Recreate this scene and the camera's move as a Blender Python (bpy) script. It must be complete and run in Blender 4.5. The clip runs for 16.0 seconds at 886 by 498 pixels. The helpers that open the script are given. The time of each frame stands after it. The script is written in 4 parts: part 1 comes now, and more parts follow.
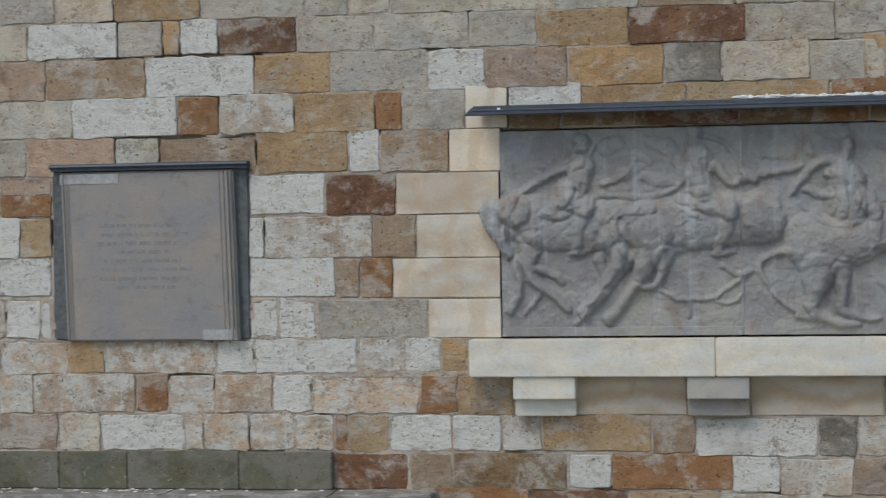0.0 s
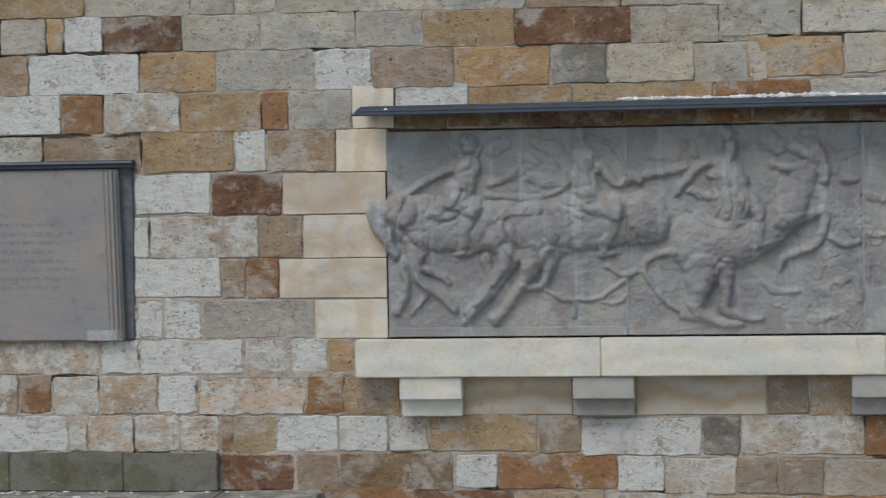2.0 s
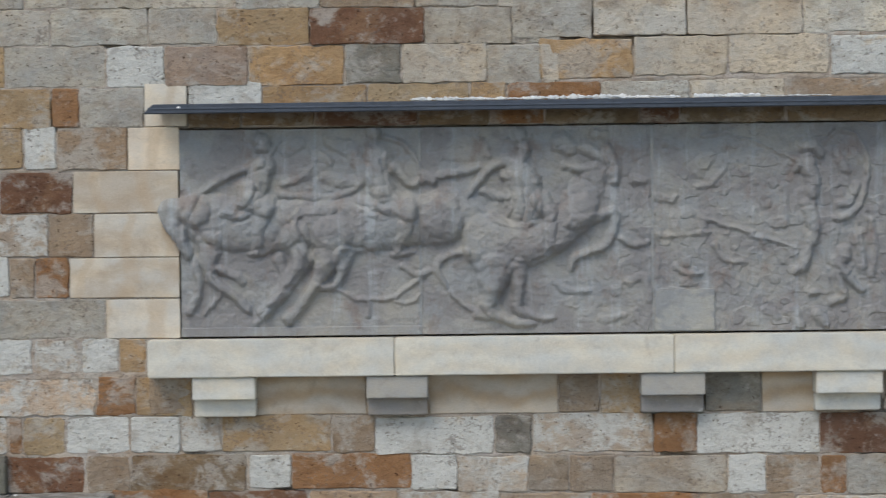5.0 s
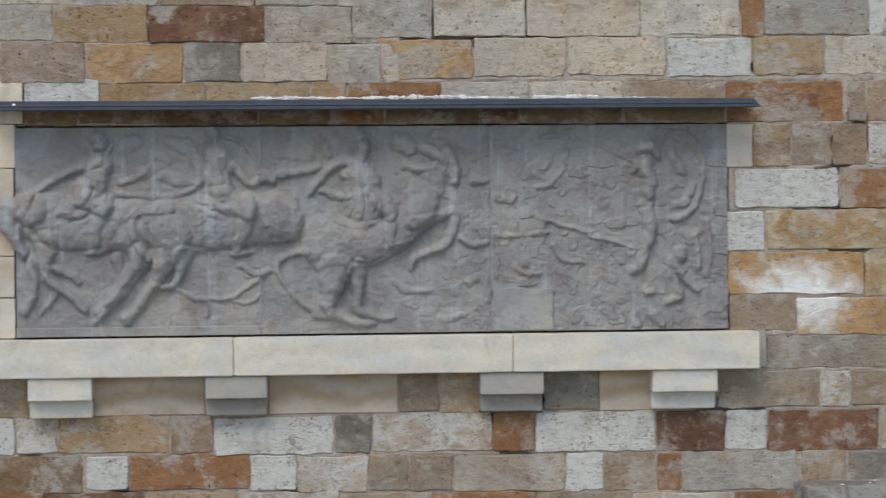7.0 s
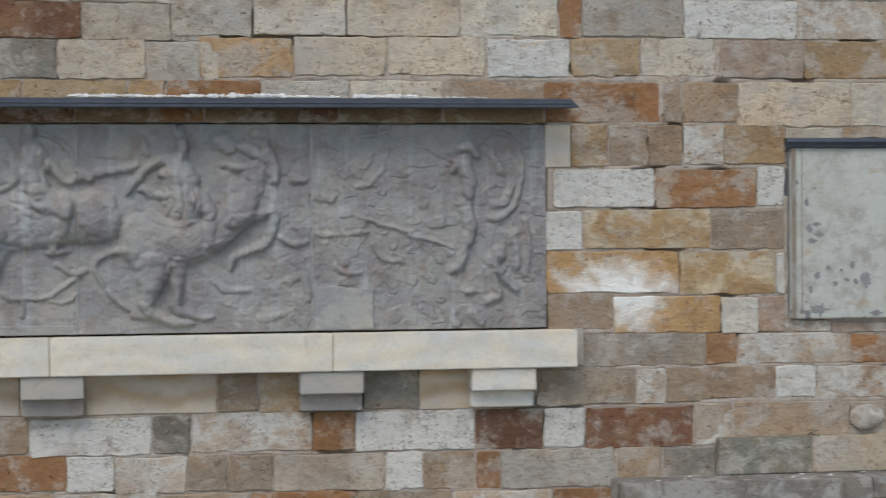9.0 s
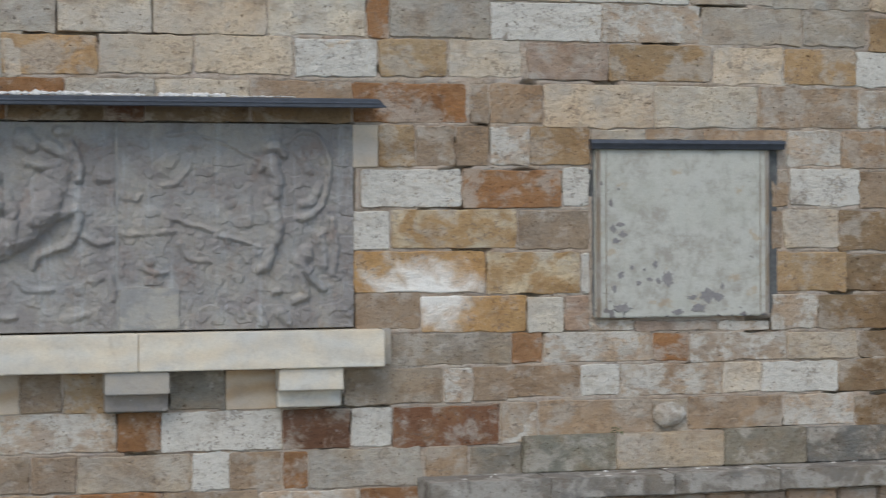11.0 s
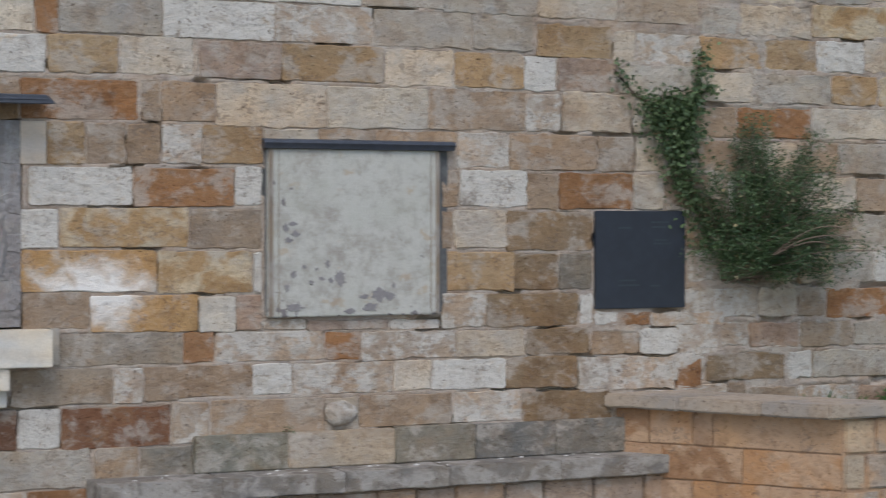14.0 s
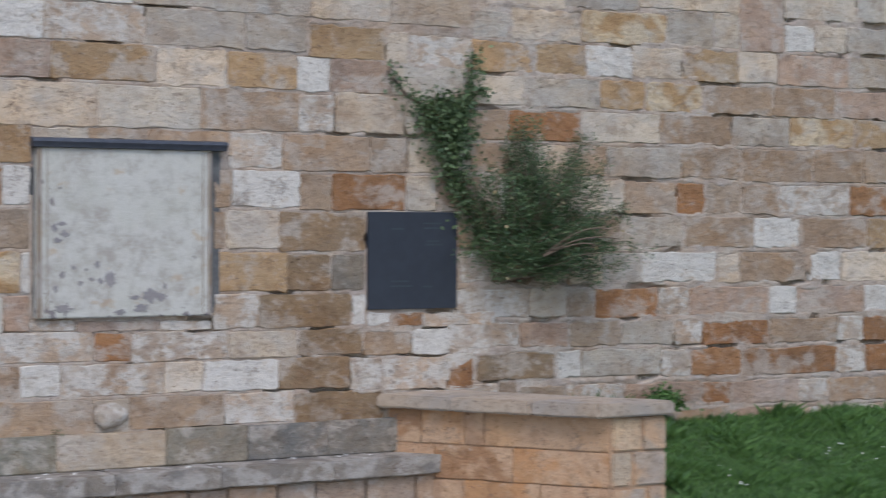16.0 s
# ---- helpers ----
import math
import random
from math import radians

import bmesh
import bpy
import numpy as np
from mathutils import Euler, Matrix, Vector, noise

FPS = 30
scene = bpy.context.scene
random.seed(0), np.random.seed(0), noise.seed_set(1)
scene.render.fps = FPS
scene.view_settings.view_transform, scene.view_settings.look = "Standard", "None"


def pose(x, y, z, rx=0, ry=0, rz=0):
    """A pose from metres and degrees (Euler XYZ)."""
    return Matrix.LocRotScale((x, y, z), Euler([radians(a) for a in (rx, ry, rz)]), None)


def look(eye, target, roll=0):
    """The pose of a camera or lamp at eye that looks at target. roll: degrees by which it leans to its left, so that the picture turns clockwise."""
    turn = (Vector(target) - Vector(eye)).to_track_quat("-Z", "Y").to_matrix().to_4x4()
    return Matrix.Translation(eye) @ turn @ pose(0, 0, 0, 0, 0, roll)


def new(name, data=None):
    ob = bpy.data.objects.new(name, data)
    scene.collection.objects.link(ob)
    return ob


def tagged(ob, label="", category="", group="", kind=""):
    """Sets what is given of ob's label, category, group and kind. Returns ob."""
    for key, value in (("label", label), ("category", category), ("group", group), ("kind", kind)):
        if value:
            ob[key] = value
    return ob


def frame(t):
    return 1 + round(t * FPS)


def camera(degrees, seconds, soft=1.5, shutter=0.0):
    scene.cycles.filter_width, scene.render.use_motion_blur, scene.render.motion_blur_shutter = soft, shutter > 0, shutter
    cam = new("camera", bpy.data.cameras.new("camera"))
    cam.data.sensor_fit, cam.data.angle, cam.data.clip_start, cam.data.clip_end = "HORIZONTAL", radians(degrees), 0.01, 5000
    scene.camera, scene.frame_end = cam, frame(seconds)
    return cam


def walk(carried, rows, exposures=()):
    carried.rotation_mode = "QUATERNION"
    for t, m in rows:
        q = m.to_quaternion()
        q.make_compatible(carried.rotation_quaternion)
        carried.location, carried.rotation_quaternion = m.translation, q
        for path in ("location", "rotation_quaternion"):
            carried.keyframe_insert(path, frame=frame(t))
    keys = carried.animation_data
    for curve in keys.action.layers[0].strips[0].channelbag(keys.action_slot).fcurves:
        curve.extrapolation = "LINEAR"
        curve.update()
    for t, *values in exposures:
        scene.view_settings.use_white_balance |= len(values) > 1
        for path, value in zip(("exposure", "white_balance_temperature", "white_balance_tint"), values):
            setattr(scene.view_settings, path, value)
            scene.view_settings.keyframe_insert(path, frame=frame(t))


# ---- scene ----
cam = camera(25.14, 16.0, soft=1.2, shutter=0.8)
EYE = (0, -12.56, 1.65)
# seconds, yaw, pitch, roll: the camera turns on the spot
PATH = [(0, 9.891, -0.402, 0.917), (0.5, 9.099, -0.409, 0.899), (1, 8.227, -0.423, 0.863), (1.5, 7.456, -0.429, 0.868), (2, 6.625, -0.440, 0.827),
        (2.5, 5.847, -0.451, 0.807), (3, 4.948, -0.471, 0.792), (3.5, 4.006, -0.481, 0.754), (4, 2.905, -0.501, 0.739), (6.5, -2.717, -0.562, 0.577),
        (7, -3.922, -0.580, 0.542), (7.5, -5.075, -0.591, 0.509), (8, -6.331, -0.602, 0.478), (8.5, -7.712, -0.623, 0.459), (11, -14.651, -0.686, 0.300),
        (11.5, -16.133, -0.695, 0.232), (12, -17.793, -0.722, 0.188), (12.5, -19.212, -0.720, 0.199), (13, -20.767, -0.744, 0.119), (13.5, -22.371, -0.735, 0.062),
        (14, -24.070, -0.731, 0.014), (14.5, -25.559, -0.760, -0.018), (15, -27.054, -0.759, -0.029), (15.5, -28.649, -0.714, -0.095), (16, -30.610, -0.697, -0.193)]
walk(cam, [(t, pose(*EYE, 90 + p, r, a)) for t, a, p, r in PATH], exposures=[(0, 0.50, 6450, 7), (3, 0.57, 6450, 7), (6, 0.66, 6450, 8), (11, 0.59, 6600, 9), (13.5, 0.54, 6600, 11), (14.5, 0.66, 6330, 15), (16, 0.78, 6230, 16)])

# ---- light ----
world = bpy.data.worlds.new("sky")
scene.world = world
world.use_nodes = True
wn = world.node_tree.nodes
sky = wn.new("ShaderNodeTexSky")
sky.sky_type, sky.sun_disc = "NISHITA", False
sky.sun_elevation, sky.sun_rotation = radians(53), radians(207)
sky.air_density, sky.dust_density, sky.ozone_density = 1.0, 1.2, 1.0
world.node_tree.links.new(sky.outputs[0], wn["Background"].inputs[0])
wn["Background"].inputs[1].default_value = 0.12
sun_data = bpy.data.lights.new("sun", "SUN")
sun_data.energy, sun_data.angle, sun_data.color = 1.0, radians(28), (1.0, 0.965, 0.91)
sun = new("sun", sun_data)
sun.matrix_world = look((-5, -10, 16), (0, 0, 1))


# ---- materials ----
def mat_base(name):
    m = bpy.data.materials.new(name)
    m.use_nodes = True
    nt = m.node_tree
    return m, nt, nt.nodes["Principled BSDF"]


def node(nt, kind, **settings):
    n = nt.nodes.new(kind)
    for key, value in settings.items():
        if key in n.inputs:
            n.inputs[key].default_value = value
    return n


def noise_tex(nt, vec, scale, detail=6, rough=0.6, distortion=0.0):
    n = node(nt, "ShaderNodeTexNoise", Scale=scale, Detail=detail, Roughness=rough, Distortion=distortion)
    nt.links.new(vec, n.inputs["Vector"])
    return n.outputs["Fac"]


def ramp(nt, value, lo, hi, out_lo=0.0, out_hi=1.0):
    n = node(nt, "ShaderNodeMapRange")
    n.interpolation_type = "SMOOTHSTEP"
    for i, v in enumerate((lo, hi, out_lo, out_hi)):
        n.inputs[i + 1].default_value = v
    nt.links.new(value, n.inputs[0])
    return n.outputs[0]


def mix(nt, fac, a, b, blend="MIX"):
    n = nt.nodes.new("ShaderNodeMix")
    n.data_type, n.blend_type = "RGBA", blend
    for sock, v in ((n.inputs[0], fac), (n.inputs[6], a), (n.inputs[7], b)):
        if isinstance(v, (int, float)):
            sock.default_value = v
        elif isinstance(v, tuple):
            sock.default_value = (*v[:3], 1)
        else:
            nt.links.new(v, sock)
    return n.outputs[2]


def math_node(nt, op, a, b):
    n = nt.nodes.new("ShaderNodeMath")
    n.operation = op
    for sock, v in zip(n.inputs, (a, b)):
        if isinstance(v, (int, float)):
            sock.default_value = v
        else:
            nt.links.new(v, sock)
    return n.outputs[0]


def place(nt, shift=True, stretch=(1, 1, 1)):
    """Coordinates in metres, moved on from stone to stone by the piece's own random number."""
    co = nt.nodes.new("ShaderNodeTexCoord").outputs["Object"]
    mp = nt.nodes.new("ShaderNodeMapping")
    mp.inputs["Scale"].default_value = stretch
    nt.links.new(co, mp.inputs["Vector"])
    if shift:
        rnd = nt.nodes.new("ShaderNodeObjectInfo").outputs["Random"]
        nt.links.new(math_node(nt, "MULTIPLY", rnd, 37.0), mp.inputs["Location"])
    return mp.outputs[0]


def bump(nt, bsdf, height, dist, strength=1.0):
    b = node(nt, "ShaderNodeBump", Distance=dist, Strength=strength)
    nt.links.new(height, b.inputs["Height"])
    nt.links.new(b.outputs[0], bsdf.inputs["Normal"])


def masonry(name, colour=None, lime=0.0, patch=6.0, lime_colour=(0.6, 0.575, 0.51), second=None, smooth=False,
            band=0.0, relief=1.0, runs=True, streaks=False, blur=0.0, veins=False):
    """Weathered building stone. colour None: each block's own colour. lime: share covered by ragged old limewash."""
    m, nt, bsdf = mat_base(name)
    vec = place(nt, True, (1, 1, 1.18))
    base = colour if colour else nt.nodes.new("ShaderNodeObjectInfo").outputs["Color"]
    big = noise_tex(nt, vec, 3.5, 5, 0.6)
    mid = noise_tex(nt, vec, 17, 8, 0.68)
    fine = noise_tex(nt, vec, 95, 6, 0.7)
    c = mix(nt, ramp(nt, big, 0.3, 0.72), base, mix(nt, 1.0, base, (1.22, 1.12, 0.98), "MULTIPLY"))
    c = mix(nt, ramp(nt, noise_tex(nt, vec, 6.5, 6, 0.7, 0.4), 0.52, 0.72, 0, 0.5), c, mix(nt, 1.0, c, (0.66, 0.62, 0.6), "MULTIPLY"))
    if not smooth and runs:
        # iron stain and bleaching within a block, then lime that runs on over the joints
        c = mix(nt, ramp(nt, noise_tex(nt, vec, 2.6, 7, 0.66, 0.6), 0.5, 0.66, 0, 0.55), c, mix(nt, 0.5, c, (0.37, 0.235, 0.125)))
        c = mix(nt, ramp(nt, noise_tex(nt, vec, 3.1, 8, 0.7, 0.3), 0.5, 0.6, 0, 0.62), c, (0.47, 0.43, 0.365))
        run = place(nt, False, (1, 1, 1.3))
        c = mix(nt, ramp(nt, noise_tex(nt, run, 6.5, 10, 0.72, 0.4), 0.53, 0.68, 0, 0.5), c, (0.5, 0.455, 0.39))
        c = mix(nt, ramp(nt, noise_tex(nt, run, 1.3, 9, 0.68), 0.48, 0.66, 0, 0.6), c, mix(nt, 1.0, c, (0.74, 0.64, 0.55), "MULTIPLY"))
    if second:
        c = mix(nt, ramp(nt, noise_tex(nt, vec, patch * 0.55, 6, 0.62, 0.5), 0.44, 0.58), c, second)
    if streaks:
        c = mix(nt, ramp(nt, noise_tex(nt, place(nt, False, (9, 1, 0.9)), 1.0, 8, 0.7), 0.52, 0.68, 0, 0.6), c, (0.44, 0.455, 0.45))
        c = mix(nt, ramp(nt, noise_tex(nt, place(nt, False, (3, 1, 2)), 2.0, 8, 0.7), 0.52, 0.68, 0, 0.65), c, (0.25, 0.192, 0.16))
    if band:
        wave = node(nt, "ShaderNodeTexWave", Scale=1.6, Distortion=9.0, Detail=4.0)
        wave.bands_direction = "Z"
        nt.links.new(vec, wave.inputs["Vector"])
        c = mix(nt, math_node(nt, "MULTIPLY", wave.outputs["Fac"], band), c, mix(nt, 1.0, c, (0.8, 0.66, 0.5), "MULTIPLY"))
    if veins:
        wave = node(nt, "ShaderNodeTexWave", Scale=1.1, Distortion=7.0, Detail=5.0)
        wave.bands_direction = "X"
        nt.links.new(vec, wave.inputs["Vector"])
        c = mix(nt, ramp(nt, wave.outputs["Fac"], 0.72, 1.0, 0, 0.45), c, (0.5, 0.37, 0.24))
    if lime:
        edge = 0.72 - 0.42 * lime
        ragged = math_node(nt, "ADD", math_node(nt, "MULTIPLY", noise_tex(nt, vec, patch, 6, 0.6, 0.3), 0.6), math_node(nt, "MULTIPLY", noise_tex(nt, place(nt, False), 24, 11, 0.74), 0.4))
        mask = ramp(nt, ragged, edge - 0.035 - blur, edge + 0.05 + blur)
        c = mix(nt, mask, c, lime_colour)
    if not smooth:
        c = mix(nt, ramp(nt, noise_tex(nt, vec, 5, 9, 0.66, 0.4), 0.52, 0.68, 0, 0.55), c, mix(nt, 1.0, c, (0.6, 0.53, 0.47), "MULTIPLY"))
        speck = math_node(nt, "ADD", noise_tex(nt, vec, 48, 7, 0.6), math_node(nt, "MULTIPLY", noise_tex(nt, vec, 7, 4, 0.6), 0.8))
        c = mix(nt, ramp(nt, speck, 1.0, 1.08, 0, 0.55), c, (0.19, 0.15, 0.12))
        c = mix(nt, ramp(nt, mid, 0.58, 0.72, 0, 0.32), c, (0.62, 0.585, 0.52))
    c = mix(nt, ramp(nt, mid, 0.28, 0.5, 0.45 if not smooth else 0.15, 0), c, mix(nt, 1.0, c, (0.5, 0.46, 0.42), "MULTIPLY"))
    c = mix(nt, ramp(nt, fine, 0.3, 0.7, 0.3, 0), c, mix(nt, 1.0, c, (0.62, 0.6, 0.58), "MULTIPLY"))
    pits = ramp(nt, noise_tex(nt, vec, 42, 3, 0.5), 0.29, 0.34)
    if not smooth:
        c = mix(nt, pits, mix(nt, 1.0, c, (0.42, 0.37, 0.33), "MULTIPLY"), c)
    nt.links.new(c, bsdf.inputs["Base Color"])
    bsdf.inputs["Roughness"].default_value = 0.92
    bsdf.inputs["Specular IOR Level"].default_value = 0.2
    h = math_node(nt, "ADD", math_node(nt, "MULTIPLY", mid, 1.0), math_node(nt, "MULTIPLY", fine, 0.28))
    if not smooth:
        h = math_node(nt, "ADD", h, math_node(nt, "MULTIPLY", pits, 0.25))
        h = math_node(nt, "ADD", h, math_node(nt, "MULTIPLY", noise_tex(nt, vec, 8, 4, 0.55), 1.5))
    bump(nt, bsdf, h, 0.014 * relief if not smooth else 0.0045 * relief, 1.0)
    return m


def plain(name, colour, rough=0.6, metal=0.0, grain=40.0, vary=0.25, depth=0.002, worn=None):
    m, nt, bsdf = mat_base(name)
    vec = place(nt)
    a = noise_tex(nt, vec, grain, 6, 0.65)
    b = noise_tex(nt, vec, grain * 0.12, 5, 0.6)
    dark = tuple(v * (1 - vary) for v in colour)
    c = mix(nt, ramp(nt, a, 0.3, 0.7), dark, colour)
    c = mix(nt, ramp(nt, b, 0.35, 0.7, 0, 0.7), c, mix(nt, 1.0, c, (1.25, 1.22, 1.18), "MULTIPLY"))
    if worn:
        c = mix(nt, ramp(nt, noise_tex(nt, vec, grain * 0.3, 9, 0.7, 0.5), 0.56, 0.66), c, worn)
    nt.links.new(c, bsdf.inputs["Base Color"])
    bsdf.inputs["Roughness"].default_value, bsdf.inputs["Metallic"].default_value = rough, metal
    bump(nt, bsdf, a, depth)
    return m


def leafy(name, a, b):
    m, nt, bsdf = mat_base(name)
    rnd = nt.nodes.new("ShaderNodeNewGeometry").outputs["Random Per Island"]
    c = mix(nt, rnd, a, b)
    nt.links.new(c, bsdf.inputs["Base Color"])
    bsdf.inputs["Roughness"].default_value = 0.6
    return m


STONE = masonry("sandstone")
WHITE = masonry("limewashed sandstone", lime=0.74, patch=5.0)
PATCHY = masonry("patchy limewashed sandstone", lime=0.52, patch=6.5, blur=0.02, lime_colour=(0.56, 0.53, 0.465))
CLEAN = masonry("renewed sandstone", smooth=True, band=0.2, veins=True)
STAINED = masonry("renewed sandstone with ochre bed", veins=True, colour=(0.56, 0.52, 0.45), second=(0.52, 0.44, 0.345), smooth=True, band=0.4, patch=4)
BANDED = masonry("banded sandstone", (0.5, 0.445, 0.37), smooth=True, band=0.75)
OCHRE = masonry("ochre streaked sandstone", (0.5, 0.43, 0.31), second=(0.41, 0.27, 0.135), patch=8)
BLEACHED = masonry("bleached ochre sandstone", (0.43, 0.28, 0.135))
# a white bloom of salts that has spread from one leaking joint
nt = BLEACHED.node_tree
bsdf = nt.nodes["Principled BSDF"]
far = nt.nodes.new("ShaderNodeVectorMath")
far.operation = "DISTANCE"
nt.links.new(place(nt, False, (0.8, 0, 1.3)), far.inputs[0])
far.inputs[1].default_value = (0.8 * 3.16, 0, 1.3 * 1.21)
bloom = math_node(nt, "ADD", far.outputs["Value"], math_node(nt, "MULTIPLY", noise_tex(nt, place(nt, False), 6, 8, 0.65, 0.5), 0.62))
nt.links.new(mix(nt, ramp(nt, bloom, 0.38, 0.7, 1, 0), bsdf.inputs["Base Color"].links[0].from_socket, (0.8, 0.77, 0.7)), bsdf.inputs["Base Color"])
MORTAR = masonry("lime mortar", (0.42, 0.37, 0.32), relief=1.0)
SILL = masonry("cream sill stone", (0.605, 0.595, 0.54), smooth=True, band=0.25)
LIMED = masonry("limed grey corbel stone", (0.3, 0.28, 0.26), lime=0.3, patch=8, smooth=True, relief=2.0)
GREYSTONE = masonry("grey corbel stone", (0.36, 0.35, 0.325), smooth=True)
RELIEF = masonry("grey carved stone", (0.302, 0.303, 0.297), second=(0.27, 0.253, 0.24), patch=5, smooth=True, relief=3.0, streaks=True)
PLAQUE = masonry("grey plaque stone", (0.265, 0.25, 0.24), smooth=True)
PLAQUE_EDGE = masonry("dark grey plaque edge", (0.17, 0.17, 0.168), smooth=True)
CEMENT = plain("dark cement bed", (0.12, 0.125, 0.125), 0.9, grain=25, vary=0.4)
PATCH = plain("pale repair mortar", (0.36, 0.355, 0.34), 0.9)
LETTER = plain("worn lettering", (0.235, 0.225, 0.217), 0.9)
LEAD = plain("lead sheet", (0.062, 0.072, 0.09), 0.55, 0.25, grain=14, vary=0.3)
SLATE = plain("dark slate", (0.020, 0.026, 0.036), 0.55, grain=9, vary=0.2, depth=0.0005)
SLATE_LETTER = plain("faded lettering", (0.032, 0.046, 0.052), 0.6)
SMEAR = plain("white mortar", (0.72, 0.70, 0.66), 0.9, grain=30, depth=0.004)
PLINTH = masonry("mossy plinth stone", (0.125, 0.125, 0.088), second=(0.185, 0.17, 0.135), patch=5, relief=0.5, runs=False)
LEDGE = masonry("weathered grey coping", (0.2, 0.19, 0.172), second=(0.36, 0.34, 0.3), patch=9, relief=0.8, runs=False)
COPING = masonry("weathered pale coping", (0.34, 0.305, 0.26), second=(0.42, 0.345, 0.26), patch=3, relief=0.4, runs=False)
WARM = masonry("warm orange sandstone", relief=1.0, runs=False, second=(0.53, 0.36, 0.225), patch=4, lime=0.12)
LEAF = leafy("ivy leaf", (0.033, 0.066, 0.023), (0.115, 0.175, 0.068))
SHRUB = leafy("shrub leaf", (0.028, 0.064, 0.022), (0.095, 0.155, 0.058))
DRY = leafy("dry leaf", (0.25, 0.2, 0.09), (0.4, 0.34, 0.2))
TWIG = plain("bark", (0.17, 0.125, 0.09), 0.85)
BLADE = leafy("grass blade", (0.022, 0.072, 0.012), (0.09, 0.19, 0.036))
PETAL = plain("white petal", (0.8, 0.8, 0.76), 0.6)
SOIL = plain("turf", (0.045, 0.085, 0.02), 0.95, grain=20, vary=0.5)
GRAVEL = plain("pale grey gravel", (0.3, 0.285, 0.26), 0.95, grain=30, vary=0.4)

SEAM = masonry("pale grey repair stone", (0.34, 0.345, 0.335), second=(0.29, 0.29, 0.28), patch=6, smooth=True, relief=2.0)
SCAR = plain("dark flaked stone", (0.25, 0.24, 0.235), 0.9, grain=30)
RIM = masonry("brown stained plaque rim", (0.24, 0.205, 0.165), second=(0.33, 0.3, 0.26), patch=6, smooth=True)

# stained plaque: pale bloom, dark flaked spots towards its foot, a rusty patch
STAIN, nt, bsdf = mat_base("flaked pale plaque")
vec = place(nt, False)
mid = noise_tex(nt, vec, 9, 8, 0.7)
c = mix(nt, ramp(nt, mid, 0.3, 0.6), (0.32, 0.295, 0.25), (0.48, 0.48, 0.425))
c = mix(nt, ramp(nt, noise_tex(nt, vec, 2.4, 4, 0.6), 0.36, 0.56, 0.5, 1.0), (0.43, 0.435, 0.37), c)
streak = noise_tex(nt, place(nt, False, (6, 1, 45)), 1.0, 6, 0.7)
c = mix(nt, ramp(nt, streak, 0.5, 0.75, 0, 0.45), c, (0.52, 0.51, 0.47))
c = mix(nt, ramp(nt, noise_tex(nt, place(nt, False, (1.3, 1, 1.6)), 4.2, 5, 0.6), 0.6, 0.7, 0, 0.6), c, (0.4, 0.3, 0.19))
low = node(nt, "ShaderNodeSeparateXYZ")
nt.links.new(vec, low.inputs[0])
foot = ramp(nt, low.outputs["Z"], 1.02, 1.3, 0.1, 0.0)
side = ramp(nt, low.outputs["X"], 4.33, 4.7, 0.05, 0.0)
spots = math_node(nt, "ADD", math_node(nt, "ADD", math_node(nt, "ADD", math_node(nt, "MULTIPLY", noise_tex(nt, vec, 20, 2, 0.4), 0.6), math_node(nt, "MULTIPLY", noise_tex(nt, vec, 5.5, 2, 0.5), 0.45)), foot), side)
c = mix(nt, ramp(nt, spots, 0.715, 0.732), c, (0.2, 0.185, 0.178))
nt.links.new(c, bsdf.inputs["Base Color"])
bsdf.inputs["Roughness"].default_value = 0.9
bump(nt, bsdf, math_node(nt, "ADD", mid, noise_tex(nt, vec, 70, 5, 0.7)), 0.004)


# ---- building helpers ----
def part(name, bm, material, parent=None, label=""):
    me = bpy.data.meshes.new(name)
    bm.to_mesh(me)
    bm.free()
    me.materials.append(material)
    me.set_sharp_from_angle(angle=radians(32))
    ob = new(name, me)
    ob.parent = parent
    return tagged(ob, label)


def thing(name, label, category, at=(0, 0, 0), group="", kind=""):
    ob = new(name)
    ob.empty_display_size = 0.1
    ob.location = at
    return tagged(ob, label, category, group, kind)


def under(ob, parent):
    """Puts a part that was built in world metres under its thing."""
    ob.parent = parent
    ob.matrix_parent_inverse = Matrix.Translation(-parent.location)
    return ob


def block(x0, x1, y0, y1, z0, z1, bevel=0.008, lean=0.0, rough=0.0, seg=2):
    """A worn block; lean: how far its top is moved in x."""
    bm = bmesh.new()
    bmesh.ops.create_cube(bm, size=1)
    for v in bm.verts:
        top = v.co.z > 0
        v.co = Vector((x1 if v.co.x > 0 else x0, y1 if v.co.y > 0 else y0, z1 if top else z0))
        v.co.x += lean if top else 0
    if rough:
        cuts = max(2, int(max(x1 - x0, y1 - y0) / 0.12))
        bmesh.ops.subdivide_edges(bm, edges=[e for e in bm.edges if e.calc_length() > 0.3], cuts=cuts, use_grid_fill=True)
    if bevel:
        sharp = [e for e in bm.edges if len(e.link_faces) == 2 and e.calc_face_angle(0) > 0.5]
        bmesh.ops.bevel(bm, geom=sharp, offset=bevel, segments=seg, affect="EDGES", clamp_overlap=True)
    if rough:
        for v in bm.verts:
            v.co += noise.noise_vector(v.co * 9) * rough + noise.noise_vector(v.co * 31) * rough * 0.4
    for f in bm.faces:
        f.smooth = True
    return bm


